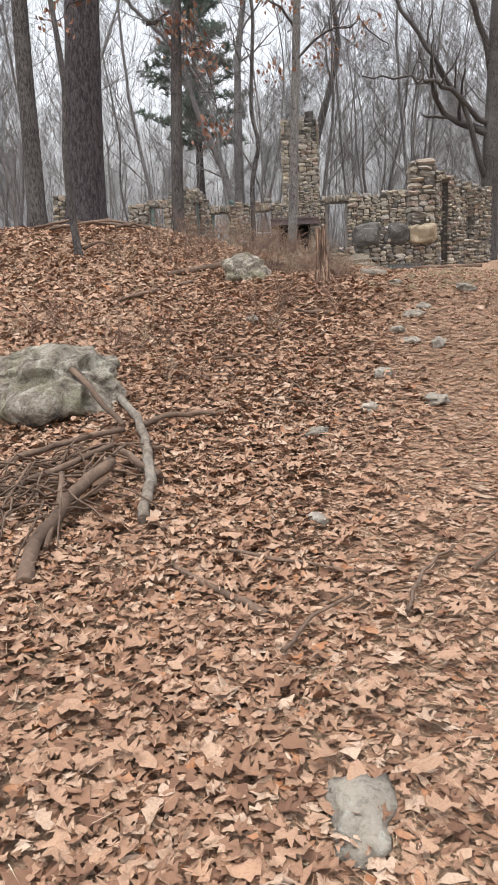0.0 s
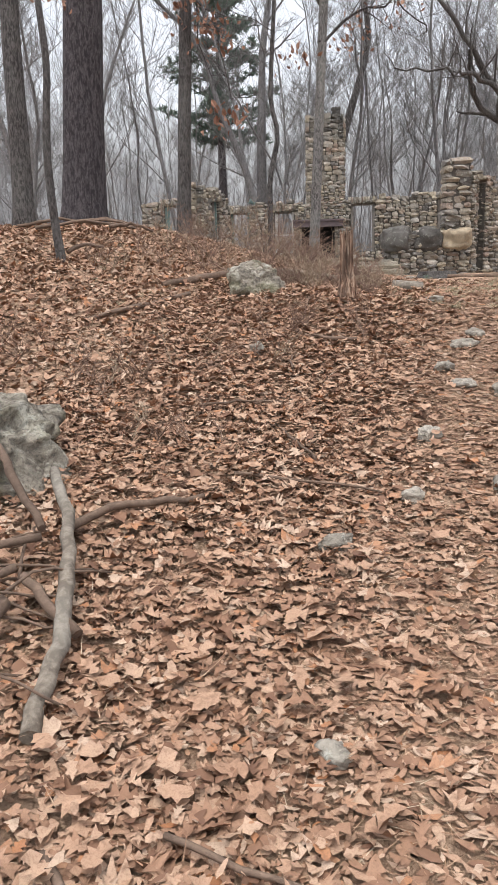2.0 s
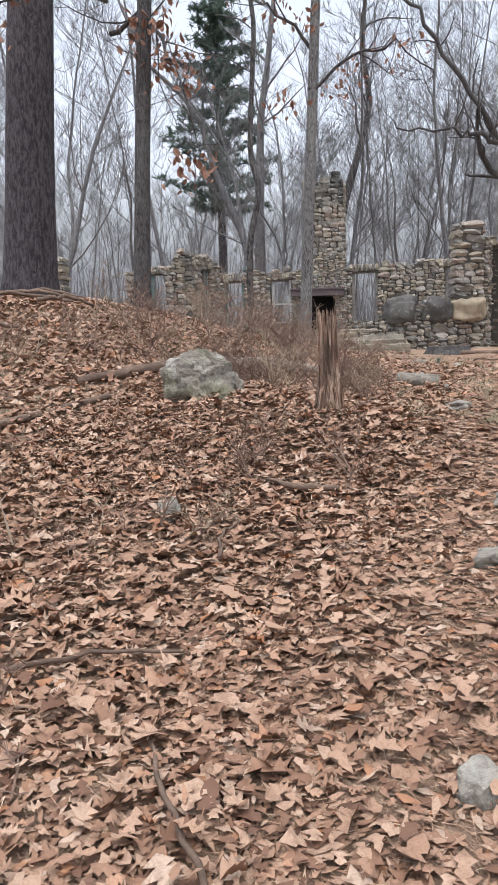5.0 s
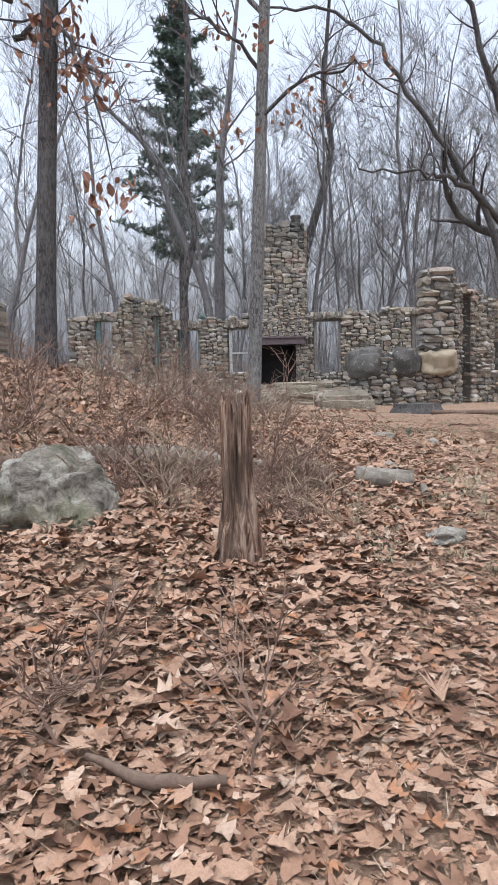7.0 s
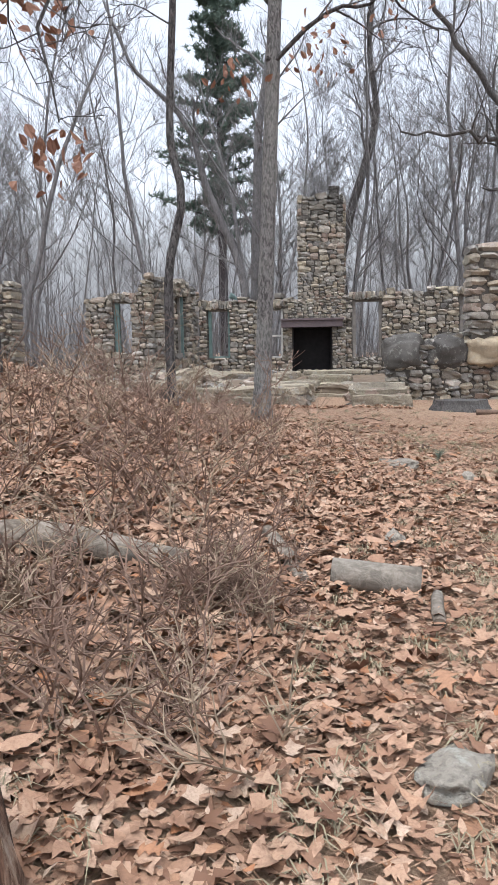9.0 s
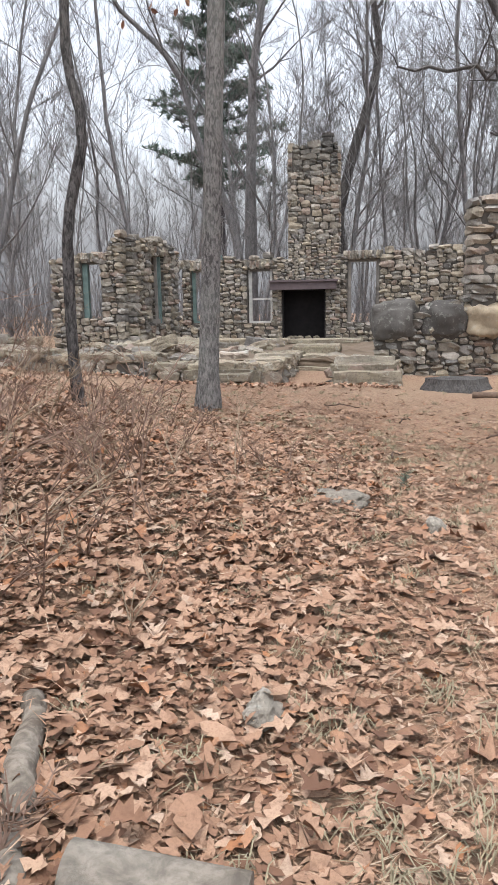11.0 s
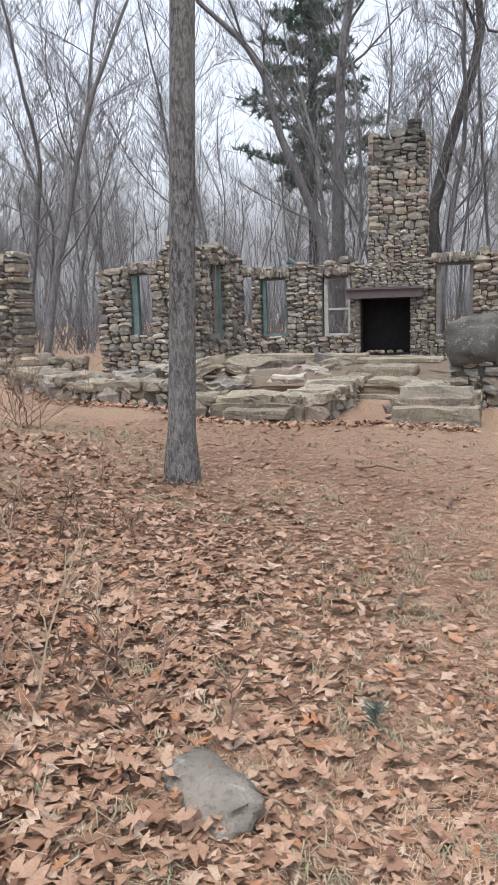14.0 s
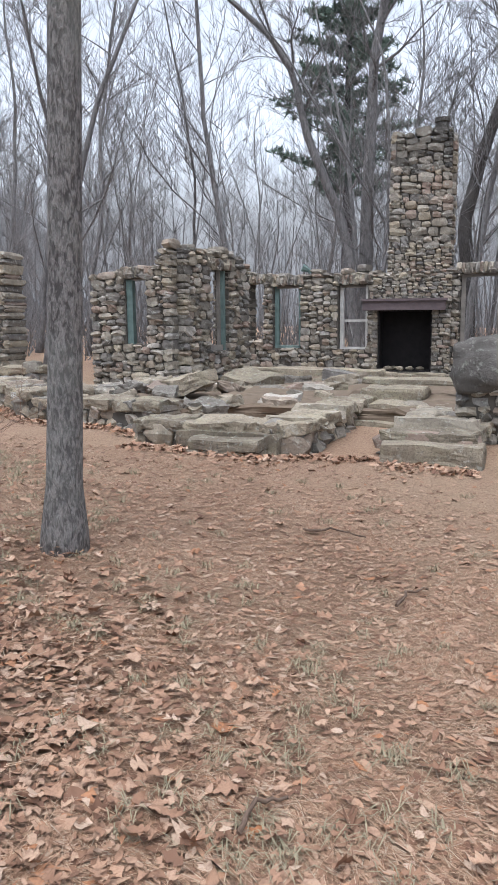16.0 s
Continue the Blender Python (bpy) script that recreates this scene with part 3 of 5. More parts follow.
def low_wall(label, p0, p1, thick, z0, z1, seed):
    """A low dry wall of squared stones with broad cap slabs."""
    ang = math.degrees(math.atan2(p1[1] - p0[1], p1[0] - p0[0]))
    length = math.dist(p0, p1)
    ob = thing("terrace_wall", label, "low wall", pose(p0[0], p0[1], z0, 0, 0, ang), group=TERRACE, me=boxes_mesh("terrace_core", [(0.03, -thick / 2 + 0.04, -0.3, length - 0.03, thick / 2 - 0.04, z1 - z0 - 0.12)], MAT_MORTAR))
    fill_stones(ob, p0, p1, thick, z0 - 0.02, lambda s: z1 - 0.1, (), (0.16, 0.42, 0.2, 0.3), seed)
    rng = random.Random(seed)
    s = 0.0
    while s < length - 0.05:
        w = min(rng.uniform(0.45, 0.95), length - s)
        if length - s - w < 0.25:
            w = length - s
        part("cap_slab", slab_mesh("cap_slab", seed * 10 + int(s * 10), w * 0.99, thick + 0.05, 0.13, MAT_SLAB, 0.045, 7), ob, "", pose(s + w / 2, 0, z1 - z0 - 0.14, rng.uniform(-2, 2), rng.uniform(-2, 2), rng.uniform(-2, 2)))
        s += w
    return ob


def block(name, label, seed, x, y, z, sx, sy, sz, rz=0, mat=None, category="stone block", rough=0.03, group="", cuts=3):
    return thing(name, label, category, pose(x, y, z, 0, 0, rz), group=group, me=slab_mesh(name, seed, sx, sy, sz, mat or MAT_SLAB, rough, cuts))


low_wall("mossy low terrace wall of squared stone, facing the yard", (-0.72, 20.62), (0.98, 20.48), 0.6, 1.26, 1.64, 41)
low_wall("mossy low terrace wall of squared stone beside the steps", (0.98, 20.25), (1.3, 23.7), 0.6, 1.26, 1.64, 42)
low_wall("mossy low terrace wall with dry leaves at its foot", (-2.65, 21.75), (-0.72, 21.45), 0.6, 1.36, 1.74, 43)
low_wall("mossy low terrace wall running off towards the pillar", (-4.9, 24.0), (-2.65, 21.75), 0.6, 1.4, 1.8, 44)
low_wall("low terrace wall of squared stone at the stair", (2.5, 20.25), (2.72, 21.6), 0.9, 1.24, 1.6, 46)
low_wall("thin flat-topped low wall by the pillar", (-6.2, 24.8), (-4.2, 25.4), 0.45, 1.5, 1.92, 47)
block("stone_block", "long squared dark block at the stair foot", 49, 2.56, 20.2, 1.2, 1.0, 0.42, 0.3, -4, rough=0.025, cuts=5)
block("stone_block", "long squared dark block at the terrace corner", 59, 0.42, 20.34, 1.2, 1.15, 0.4, 0.34, -5, rough=0.025, cuts=5)
block("step_slab", "flat stone step slab before the terrace wall", 45, 0.5, 20.0, 1.26, 0.82, 0.45, 0.12, -6, category="step", cuts=4)
block("step_slab", "flat stone step slab before the terrace wall", 48, 0.5, 20.02, 1.39, 0.78, 0.42, 0.11, -5, category="step", cuts=4)
for i, (sx, sy, sz) in enumerate(((1.75, 22.7, 1.24), (1.8, 23.3, 1.4), (1.85, 24.0, 1.56))):
    block("step_slab", "worn stone step of the terrace stair", 50 + i, sx, sy, sz, 0.9, 0.75, 0.17, -6, category="step", group="terrace stair")
block("long_slab", "pale flat slab above the stair", 60, 2.0, 24.8, 1.72, 1.5, 0.6, 0.09, -6, category="slab")


def terrace_floor(label, seed, x, y, sx, sy, rz):
    ob = block("terrace_floor", label, seed, x, y, 1.14, sx, sy, 0.4, rz, MAT_SOIL, "terrace", 0.1, cuts=12)
    tagged(ob, kind="structure")


terrace_floor("raised terrace of packed earth and dry needles", 55, -1.0, 26.0, 4.4, 6.4, -4)
terrace_floor("raised terrace of packed earth and dry needles", 56, 3.7, 25.7, 4.4, 6.6, -4)
block("plinth", "long stone plinth below the back wall", 57, -0.55, 28.9, 1.4, 3.4, 0.7, 0.3, -8, category="plinth", cuts=6)
block("hearth", "flat hearth stone before the fireplace", 58, 1.5, 28.95, 1.44, 1.8, 0.6, 0.18, -4, category="hearth")
rngb = random.Random(5)
for i in range(120):
    if i < 44 or i > 66:
        x, y = rngb.uniform(-3.8, 0.75), rngb.uniform(21.9, 27.5)
    else:
        x, y = rngb.uniform(2.2, 2.9), rngb.uniform(21.9, 23.6)
    s = rngb.uniform(0.16, 0.4) if i % 5 or i > 43 else rngb.uniform(0.5, 0.75)
    z = 1.5 + 0.22 * math.exp(-((x + 1.8) / 1.2) ** 2 - ((y - 23.6) / 1.2) ** 2)
    thing("fallen_stone", "weathered flat stone lying on the terrace", "stone", pose(x, y, z - 0.03, rngb.uniform(-12, 12), rngb.uniform(-12, 12), rngb.uniform(0, 360)), group="fallen terrace stones",
          me=rock_mesh("fallen_stone", 200 + i, s * 0.6, s * 0.5, s * 0.3, MAT_STONE, 3, 0.3, 1.4) if 43 < i < 67 else slab_mesh("fallen_stone", 200 + i, s * 1.4, s, s * 0.4, MAT_STONE if i % 3 else MAT_SLAB, 0.05, 4))

# ---- trees ----
def limb(rng, p, d, length, r0, r1, bend, up, sides, segs, verts, faces):
    pts, rad = [p.copy()], [r0]
    d = d.normalized()
    for i in range(segs):
        d = (d + Vector((rng.gauss(0, bend), rng.gauss(0, bend), rng.gauss(0, bend) + up))).normalized()
        p = p + d * (length / segs)
        pts.append(p.copy())
        rad.append(r0 + (r1 - r0) * (i + 1) / segs)
    tube(pts, rad, sides, verts, faces, cap=False)
    return pts, rad


def branch_out(rng, pts, rad, first, count, length, level, verts, faces, spread=0.9, tips=None):
    for i in range(count):
        f = first + (1 - first) * (i + rng.random()) / count
        k = min(int(f * (len(pts) - 1)), len(pts) - 2)
        t = f * (len(pts) - 1) - k
        p = pts[k].lerp(pts[k + 1], t)
        d = (pts[k + 1] - pts[k]).normalized()
        side = d.orthogonal()
        side.rotate(Matrix.Rotation(rng.uniform(0, 6.283), 3, d))
        nd = (d * rng.uniform(0.5, 1.1) + side * spread + Vector((0, 0, 0.25))).normalized()
        r = max(rad[k] * rng.uniform(0.35, 0.6), 0.004)
        ln = length * rng.uniform(0.6, 1.25) * (1.15 - 0.6 * f)
        sides, segs = ((5, 6), (4, 4), (3, 3), (3, 2))[min(level, 3)]
        q, qr = limb(rng, p, nd, ln, r, max(r * 0.3, 0.003), 0.17, 0.05, sides, segs, verts, faces)
        if tips is not None:
            tips.append(q[-1])
        if level < 3 and count:
            n = (5, 4, 3)[level]
            branch_out(rng, q, qr, 0.25, n, ln * 0.5, level + 1, verts, faces, spread * 0.9, tips)


def tree_meshes(seed, tall, r, lean=(0, 0), bare=0.3, limbs=14, reach=3.2, mat=None, bend=0.035, level=0, flare=1.4, sides=9):
    rng = random.Random(seed)
    tv, tf, bv, bf = [], [], [], []
    pts, rad = [Vector((0, 0, -0.15))], [r * flare]
    d = Vector((lean[0], lean[1], 1)).normalized()
    segs = 22
    for i in range(segs):
        d = (d + Vector((rng.gauss(0, bend), rng.gauss(0, bend), 0.02))).normalized()
        pts.append(pts[-1] + d * (tall / segs) * (0.4 if i < 2 else 1.07))
        rad.append(r * ((1 + (flare - 1) * 0.5) if i == 0 else 1.08 if i == 1 else 1.0) * (1 - 0.85 * (i / segs) ** 1.1) + 0.012)
    tube(pts, rad, sides, tv, tf)
    tips = []
    branch_out(rng, pts, rad, bare, limbs, reach, level, bv, bf, tips=tips)
    mat = mat or MAT_BARK
    return mesh_from("trunk", tv, tf, mat, True), mesh_from("crown", bv, bf, mat, True), tips, pts


def tree(name, label, x, y, meshes, rz=0, scale=1.0, group="", sink=0.0):
    ob = thing(name, label, "tree", pose(x, y, ground_at(x, y) - sink, 0, 0, rz) @ Matrix.Scale(scale, 4), group=group)
    part("trunk", meshes[0], ob)
    part("crown", meshes[1], ob)
    return ob


def leaf_cluster(name, label, centres, n, size, seed):
    """Dry leaves that still hang on twigs."""
    rng = random.Random(seed)
    verts, faces = [], []
    for c in centres:
        for _ in range(n):
            p = Vector(c) + Vector((rng.gauss(0, 0.16), rng.gauss(0, 0.16), rng.gauss(0, 0.13)))
            m = pose(*p, rng.uniform(30, 150), rng.uniform(-50, 50), rng.uniform(0, 360))
            s = size * rng.uniform(0.6, 1.3)
            k = len(verts)
            for lx, ly, lz in ((0, 0, 0), (-0.3, 0.35, 0.08), (-0.22, 0.7, 0.1), (0, 1, -0.05), (0.24, 0.7, 0.1), (0.3, 0.35, 0.08)):
                verts.append(m @ Vector((lx * s, ly * s, lz * s)))
            faces += [(k, k + 5, k + 4, k + 3), (k, k + 3, k + 2, k + 1)]
    return mesh_from(name, verts, faces, MAT_HANGLEAF)


knoll_oak = tree("oak_tree", "leaning bare oak with smooth grey-brown bark", -3.4, 12.6, tree_meshes(61, 12, 0.135, (0.045, 0.0), 0.55, 8, bend=0.012))
big = tree("pine_tree", "massive old tree with dark furrowed bark", -3.05, 14.5, tree_meshes(62, 18, 0.34, (0.075, 0), 0.5, 9, 2.5, MAT_PINEBARK, 0.006, sides=16))
straight = tree("oak_tree", "slim straight oak with clinging brown leaves", -1.24, 13.25, tree_meshes(63, 13, 0.09, (0.04, 0), 0.32, 9, 1.8, None, 0.006))
yard = tree("oak_tree", "straight grey oak at the edge of the yard", 0.77, 16.15, tree_meshes(64, 14, 0.084, (0.055, 0.0), 0.36, 9, 2.4, MAT_YARDBARK, 0.005, sides=14, flare=1.8))


def curved_tree(name, label, x, y, bends, r0, r1, seed, mat, first, limbs, reach, level=1):
    """A tree whose trunk follows bends of (sideways, up), smoothed, with limbs past a first height."""
    rng = random.Random(seed)
    us, zs = [b[0] for b in bends], [b[1] for b in bends]
    n = 36
    pts, rad = [], []
    for i in range(n + 1):
        z = zs[0] + (zs[-1] - zs[0]) * i / n
        u = sum(float(np.interp(z + d, zs, us)) for d in (-0.15, 0, 0.15)) / 3
        pts.append(Vector((u, 0.04 * math.sin(z * 1.7 + seed), z)))
        rad.append((r0 + (r1 - r0) * i / n) * (1.5 if i == 0 else 1.15 if i == 1 else 1.0) * rng.uniform(0.95, 1.05))
    tv, tf, bv, bf = [], [], [], []
    tube(pts, rad, 10, tv, tf)
    branch_out(rng, pts, rad, first, limbs, reach, level, bv, bf)
    ob = thing(name, label, "tree", pose(x, y, ground_at(x, y) - 0.1))
    part("trunk", mesh_from("trunk", tv, tf, mat, True), ob)
    part("crown", mesh_from("crown", bv, bf, mat, True), ob)
    return ob


curved_tree("sapling", "thin crooked sapling on the knoll", -2.22, 10.15, [(0, 0), (-0.05, 0.6), (-0.06, 1.25), (0.02, 2.1), (-0.06, 3.0), (-0.13, 3.5), (-0.05, 5.0), (0.1, 7.0)], 0.05, 0.012, 65, MAT_BARK, 0.42, 8, 0.9)
curved_tree("sapling", "thin crooked tree beside the yard", 0.05, 14.5, [(0, 0), (-0.03, 0.55), (-0.02, 1.5), (0.15, 2.1), (0.01, 2.55), (0.03, 3.0), (0.12, 4.2), (-0.1, 5.6), (0.05, 8.0)], 0.047, 0.015, 66, MAT_BARK, 0.42, 8, 1.2)
east = tree("oak_tree", "large oak east of the pier with arching limbs", 7.3, 25.0, tree_meshes(67, 16, 0.29, (0.0, 0), 0.25, 10, 3.5, None, 0.012))

def woodland_tree(seed, tall, r, lean, bend, mat):
    """A tall slender woodland tree with steep limbs and fine twigs."""
    rng = random.Random(seed)
    tv, tf, bv, bf = [], [], [], []
    pts, rad = [Vector((0, 0, -0.15))], [r * 1.3]
    d = Vector((lean, rng.uniform(-0.05, 0.05), 1)).normalized()
    segs = 18
    for i in range(segs):
        d = (d + Vector((rng.gauss(0, bend), rng.gauss(0, bend), 0.03))).normalized()
        pts.append(pts[-1] + d * tall / segs)
        rad.append(r * (1 - 0.88 * ((i + 1) / segs) ** 0.9) + 0.01)
    tube(pts, rad, 6, tv, tf)
    for i in range(17):
        f = 0.22 + 0.75 * (i + rng.random()) / 17
        k = int(f * (len(pts) - 1))
        a = rng.uniform(0, 6.283)
        nd = Vector((math.cos(a), math.sin(a), rng.uniform(0.45, 1.5)))
        ln = tall * 0.36 * (1.25 - 0.8 * f) * rng.uniform(0.6, 1.2)
        q, qr = limb(rng, pts[k], nd, ln, rad[k] * rng.uniform(0.22, 0.42), 0.006, 0.14, 0.07, 4, 6, bv, bf)
        for j in range(6):
            g = rng.uniform(0.25, 1) * 5
            kk = min(int(g), 5)
            b = rng.uniform(0, 6.283)
            nd2 = (q[kk + 1] - q[kk]).normalized() + Vector((math.cos(b), math.sin(b), 0.35)) * rng.uniform(0.4, 0.9)
            w, wr = limb(rng, q[kk], nd2, ln * rng.uniform(0.25, 0.5), max(qr[kk] * 0.5, 0.007), 0.004, 0.16, 0.05, 3, 4, bv, bf)
            for _ in range(9):
                m = rng.randrange(1, 5)
                c = rng.uniform(0, 6.283)
                nd3 = (w[m] - w[m - 1]).normalized() + Vector((math.cos(c), math.sin(c), 0.4)) * 0.8
                limb(rng, w[m], nd3, ln * rng.uniform(0.12, 0.3), 0.0065, 0.003, 0.15, 0.03, 3, 1, bv, bf)
    return mesh_from("trunk", tv, tf, mat, True), mesh_from("crown", bv, bf, mat, True)


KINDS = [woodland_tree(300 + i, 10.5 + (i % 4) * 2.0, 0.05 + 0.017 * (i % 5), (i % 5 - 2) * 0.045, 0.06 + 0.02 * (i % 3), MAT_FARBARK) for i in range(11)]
rngt = random.Random(77)
placed = []
while len(placed) < 104:
    y = 31.8 + 46 * rngt.random() ** 1.25
    x = rngt.uniform(-0.5, 0.5) * (y - 6) * 1.2 + 1
    if any((x - a) ** 2 + (y - b) ** 2 < 1.4 for a, b in placed) or (abs(x - 1.7) < 1.6 and y < 33):
        continue
    placed.append((x, y))
placed += [(-7, 29), (-9.5, 25), (-8, 33), (-11, 29), (9.5, 27), (10.5, 32), (-8.5, 21), (-11, 19), (11.5, 24), (-10, 16), (-13, 22), (9.5, 19), (13, 15), (-7.5, 25.5)]
for x, y in placed:
    tree("bare_tree", "bare grey woodland tree among fine twigs", x, y, KINDS[rngt.randrange(11)], rngt.uniform(0, 360), rngt.uniform(0.75, 1.15), group="bare woodland trees")
curved_tree("bare_tree", "swaying bare oak with dark bark behind the chimney", 2.7, 35.5, [(0.05, 0), (0.0, 2.6), (-0.15, 4.0), (0.3, 5.9), (1.0, 8.1), (1.2, 9.2), (0.9, 11.2), (1.2, 15)], 0.23, 0.05, 401, MAT_BARK, 0.5, 9, 3.6, 0)
curved_tree("bare_tree", "bare tree leaning away from the dark pine", -1.0, 38.0, [(0.2, 0), (-0.1, 3.5), (-0.4, 4.6), (-1.5, 7.2), (-2.0, 9.2), (-2.7, 10.3), (-4.3, 11.8), (-5.4, 14.5)], 0.2, 0.05, 402, MAT_FARBARK, 0.5, 9, 2.8, 0)
curved_tree("bare_tree", "tall straight bare tree beside the dark pine", -0.7, 39.0, [(0, 0), (0.05, 5), (0.2, 9.5), (0.6, 12), (1.2, 17)], 0.27, 0.06, 403, MAT_FARBARK, 0.45, 9, 3.6, 0)


def thicket(n, seed):
    """The far undergrowth: uncounted thin saplings between the trees."""
    rng = random.Random(seed)
    v, f = [], []
    for _ in range(n):
        y = rng.uniform(33, 66)
        x = rng.uniform(-0.5, 0.5) * (y - 6) * 1.15 + 1
        p = Vector((x, y, ground_at(x, y)))
        h, r = rng.uniform(3, 8.5), rng.uniform(0.012, 0.035)
        q, qr = limb(rng, p, Vector((rng.gauss(0, 0.12), rng.gauss(0, 0.12), 1)), h, r, 0.006, 0.05, 0.01, 3, 5, v, f)
        for _ in range(9):
            k = rng.randrange(1, 5)
            a = rng.uniform(0, 6.283)
            limb(rng, q[k], Vector((math.cos(a), math.sin(a), rng.uniform(0.5, 1.6))), h * rng.uniform(0.1, 0.28), r * 0.4, 0.004, 0.14, 0.03, 3, 2, v, f)
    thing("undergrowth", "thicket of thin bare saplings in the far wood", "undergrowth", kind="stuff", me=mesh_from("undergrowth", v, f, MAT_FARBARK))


thicket(720, 9)


def low_brush(n, seed):
    """Waist-high uncounted brush close behind the ruin."""
    rng = random.Random(seed)
    v, f = [], []
    for _ in range(n):
        y = rng.uniform(31.2, 44)
        x = rng.uniform(-0.5, 0.5) * (y - 4) * 1.2 + 1
        p = Vector((x, y, ground_at(x, y)))
        for _ in range(7):
            a = rng.uniform(0, 6.283)
            limb(rng, p + Vector((rng.gauss(0, 0.25), rng.gauss(0, 0.25), 0)), Vector((math.cos(a) * 0.5, math.sin(a) * 0.5, 1)), rng.uniform(0.8, 2.6), 0.014, 0.004, 0.13, 0.0, 3, 4, v, f)
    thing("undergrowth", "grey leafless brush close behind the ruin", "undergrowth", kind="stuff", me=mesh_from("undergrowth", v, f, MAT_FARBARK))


low_brush(420, 12)


def conifer(x, y, tall, r, low, reach, seed):
    rng = random.Random(seed)
    tv, tf = [], []
    pts = [Vector((0, 0, tall * i / 12)) for i in range(13)]
    tube(pts, [r * (1 - i / 13) + 0.02 for i in range(13)], 8, tv, tf)
    ob = thing("pine_tree", "tall dark green pine behind the ruin", "tree", pose(x, y, ground_at(x, y)))
    for i in range(64):
        bv, bf, nv, nf = [], [], [], []
        f = low + (0.98 - low) * i / 64
        a = i * 2.4 + rng.uniform(-0.4, 0.4)
        ln = reach * (1.15 - f) * rng.uniform(0.55, 1.25)
        p0 = Vector((0, 0, f * tall))
        q, qr = limb(rng, p0, Vector((math.cos(a), math.sin(a), 0.12)), ln, 0.05, 0.012, 0.08, 0.02, 4, 6, bv, bf)
        for j in range(1, 7):
            for _ in range(8):
                c = q[j] + Vector((rng.gauss(0, 0.22), rng.gauss(0, 0.22), rng.gauss(0.06, 0.12)))
                for _ in range(13):
                    w = Vector((rng.gauss(0, 1), rng.gauss(0, 1), rng.gauss(0.35, 0.7))).normalized() * rng.uniform(0.2, 0.42)
                    o = w.orthogonal().normalized() * 0.045
                    k = len(nv)
                    nv.extend([c - o, c + o, c + w])
                    nf.append((k, k + 1, k + 2))
        bough = part("bough", mesh_from("bough", bv, bf, MAT_PINEBARK, True), ob)
        part("needles", mesh_from("needles", nv, nf, MAT_PINE), bough, "dark green needles")
    part("trunk", mesh_from("trunk", tv, tf, MAT_PINEBARK, True), ob)


conifer(-3.4, 52, 22, 0.3, 0.32, 4.9, 7)

# Long arching limbs of the east oak, and dry leaves that still hang.
def long_limb(parent, pts, r0, r1, seed):
    rng = random.Random(seed)
    o = parent.matrix_basis.translation
    v, f = [], []
    P = []
    base = [Vector(p) - o for p in pts]
    for i in range(len(base) - 1):
        for j in range(4):
            P.append(base[i].lerp(base[i + 1], j / 4) + Vector([rng.gauss(0, 0.05) for _ in range(3)]))
    P.append(base[-1])
    R = [r0 + (r1 - r0) * i / (len(P) - 1) for i in range(len(P))]
    tube(P, R, 7, v, f)
    branch_out(rng, P, R, 0.25, 12, 1.3, 1, v, f, 0.9)
    part("arching_limb", mesh_from("arching_limb", v, f, MAT_BARK, True), parent)


long_limb(east, [(7.3, 25, 3.6), (6.6, 24.6, 5.5), (5.6, 24.2, 6.9), (4.67, 24, 8.1), (3.86, 24, 9.5), (2.8, 24, 10.3), (1.2, 24, 10.4)], 0.095, 0.025, 1)
long_limb(east, [(7.2, 25, 5.4), (6.0, 24.2, 6.35), (5.2, 24, 6.6), (4.67, 24, 6.7), (3.3, 24, 6.75)], 0.09, 0.02, 2)
long_limb(east, [(7.3, 25, 7.0), (6.6, 24.5, 8.6), (6.0, 24.2, 10.4), (5.3, 24, 11.6)], 0.1, 0.04, 3)
long_limb(yard, [(0.98, 16.15, 6.0), (0.3, 16.0, 6.6), (-0.4, 15.8, 6.9)], 0.03, 0.008, 4)
long_limb(yard, [(0.95, 16.15, 5.4), (1.6, 16.0, 5.9), (2.2, 15.9, 5.9), (2.7, 15.8, 5.4)], 0.03, 0.008, 5)
long_limb(straight, [(-1.65, 14.1, 5.6), (-1.1, 13.4, 5.5), (-0.6, 13.0, 4.8), (-0.45, 12.9, 3.9)], 0.035, 0.006, 6)
long_limb(straight, [(-1.65, 14.1, 6.0), (-2.4, 13.5, 6.0), (-3.0, 13.2, 5.4)], 0.03, 0.006, 7)


def hanging(parent, centres, n, size, seed):
    o = parent.matrix_basis.translation
    part("clinging_leaves", leaf_cluster("clinging_leaves", "", [Vector(c) - o for c in centres], n, size, seed), parent, "dry brown leaves still on the twigs")


hanging(straight, [(-0.66, 13.1, 4.66), (-0.8, 13.2, 4.9), (-1.05, 13.2, 5.2), (-0.49, 13.0, 3.65), (-0.9, 13.2, 5.3), (-2.6, 13.4, 5.9), (-2.9, 13.2, 5.4), (-1.9, 13.6, 6.1)], 34, 0.11, 1)
hanging(yard, [(1.4, 16.0, 5.3), (1.6, 15.9, 5.6), (0.5, 16.0, 5.2), (0.4, 16.0, 6.4), (-0.2, 15.9, 6.8), (2.3, 15.9, 5.8), (0.9, 16.0, 6.3)], 22, 0.1, 2)

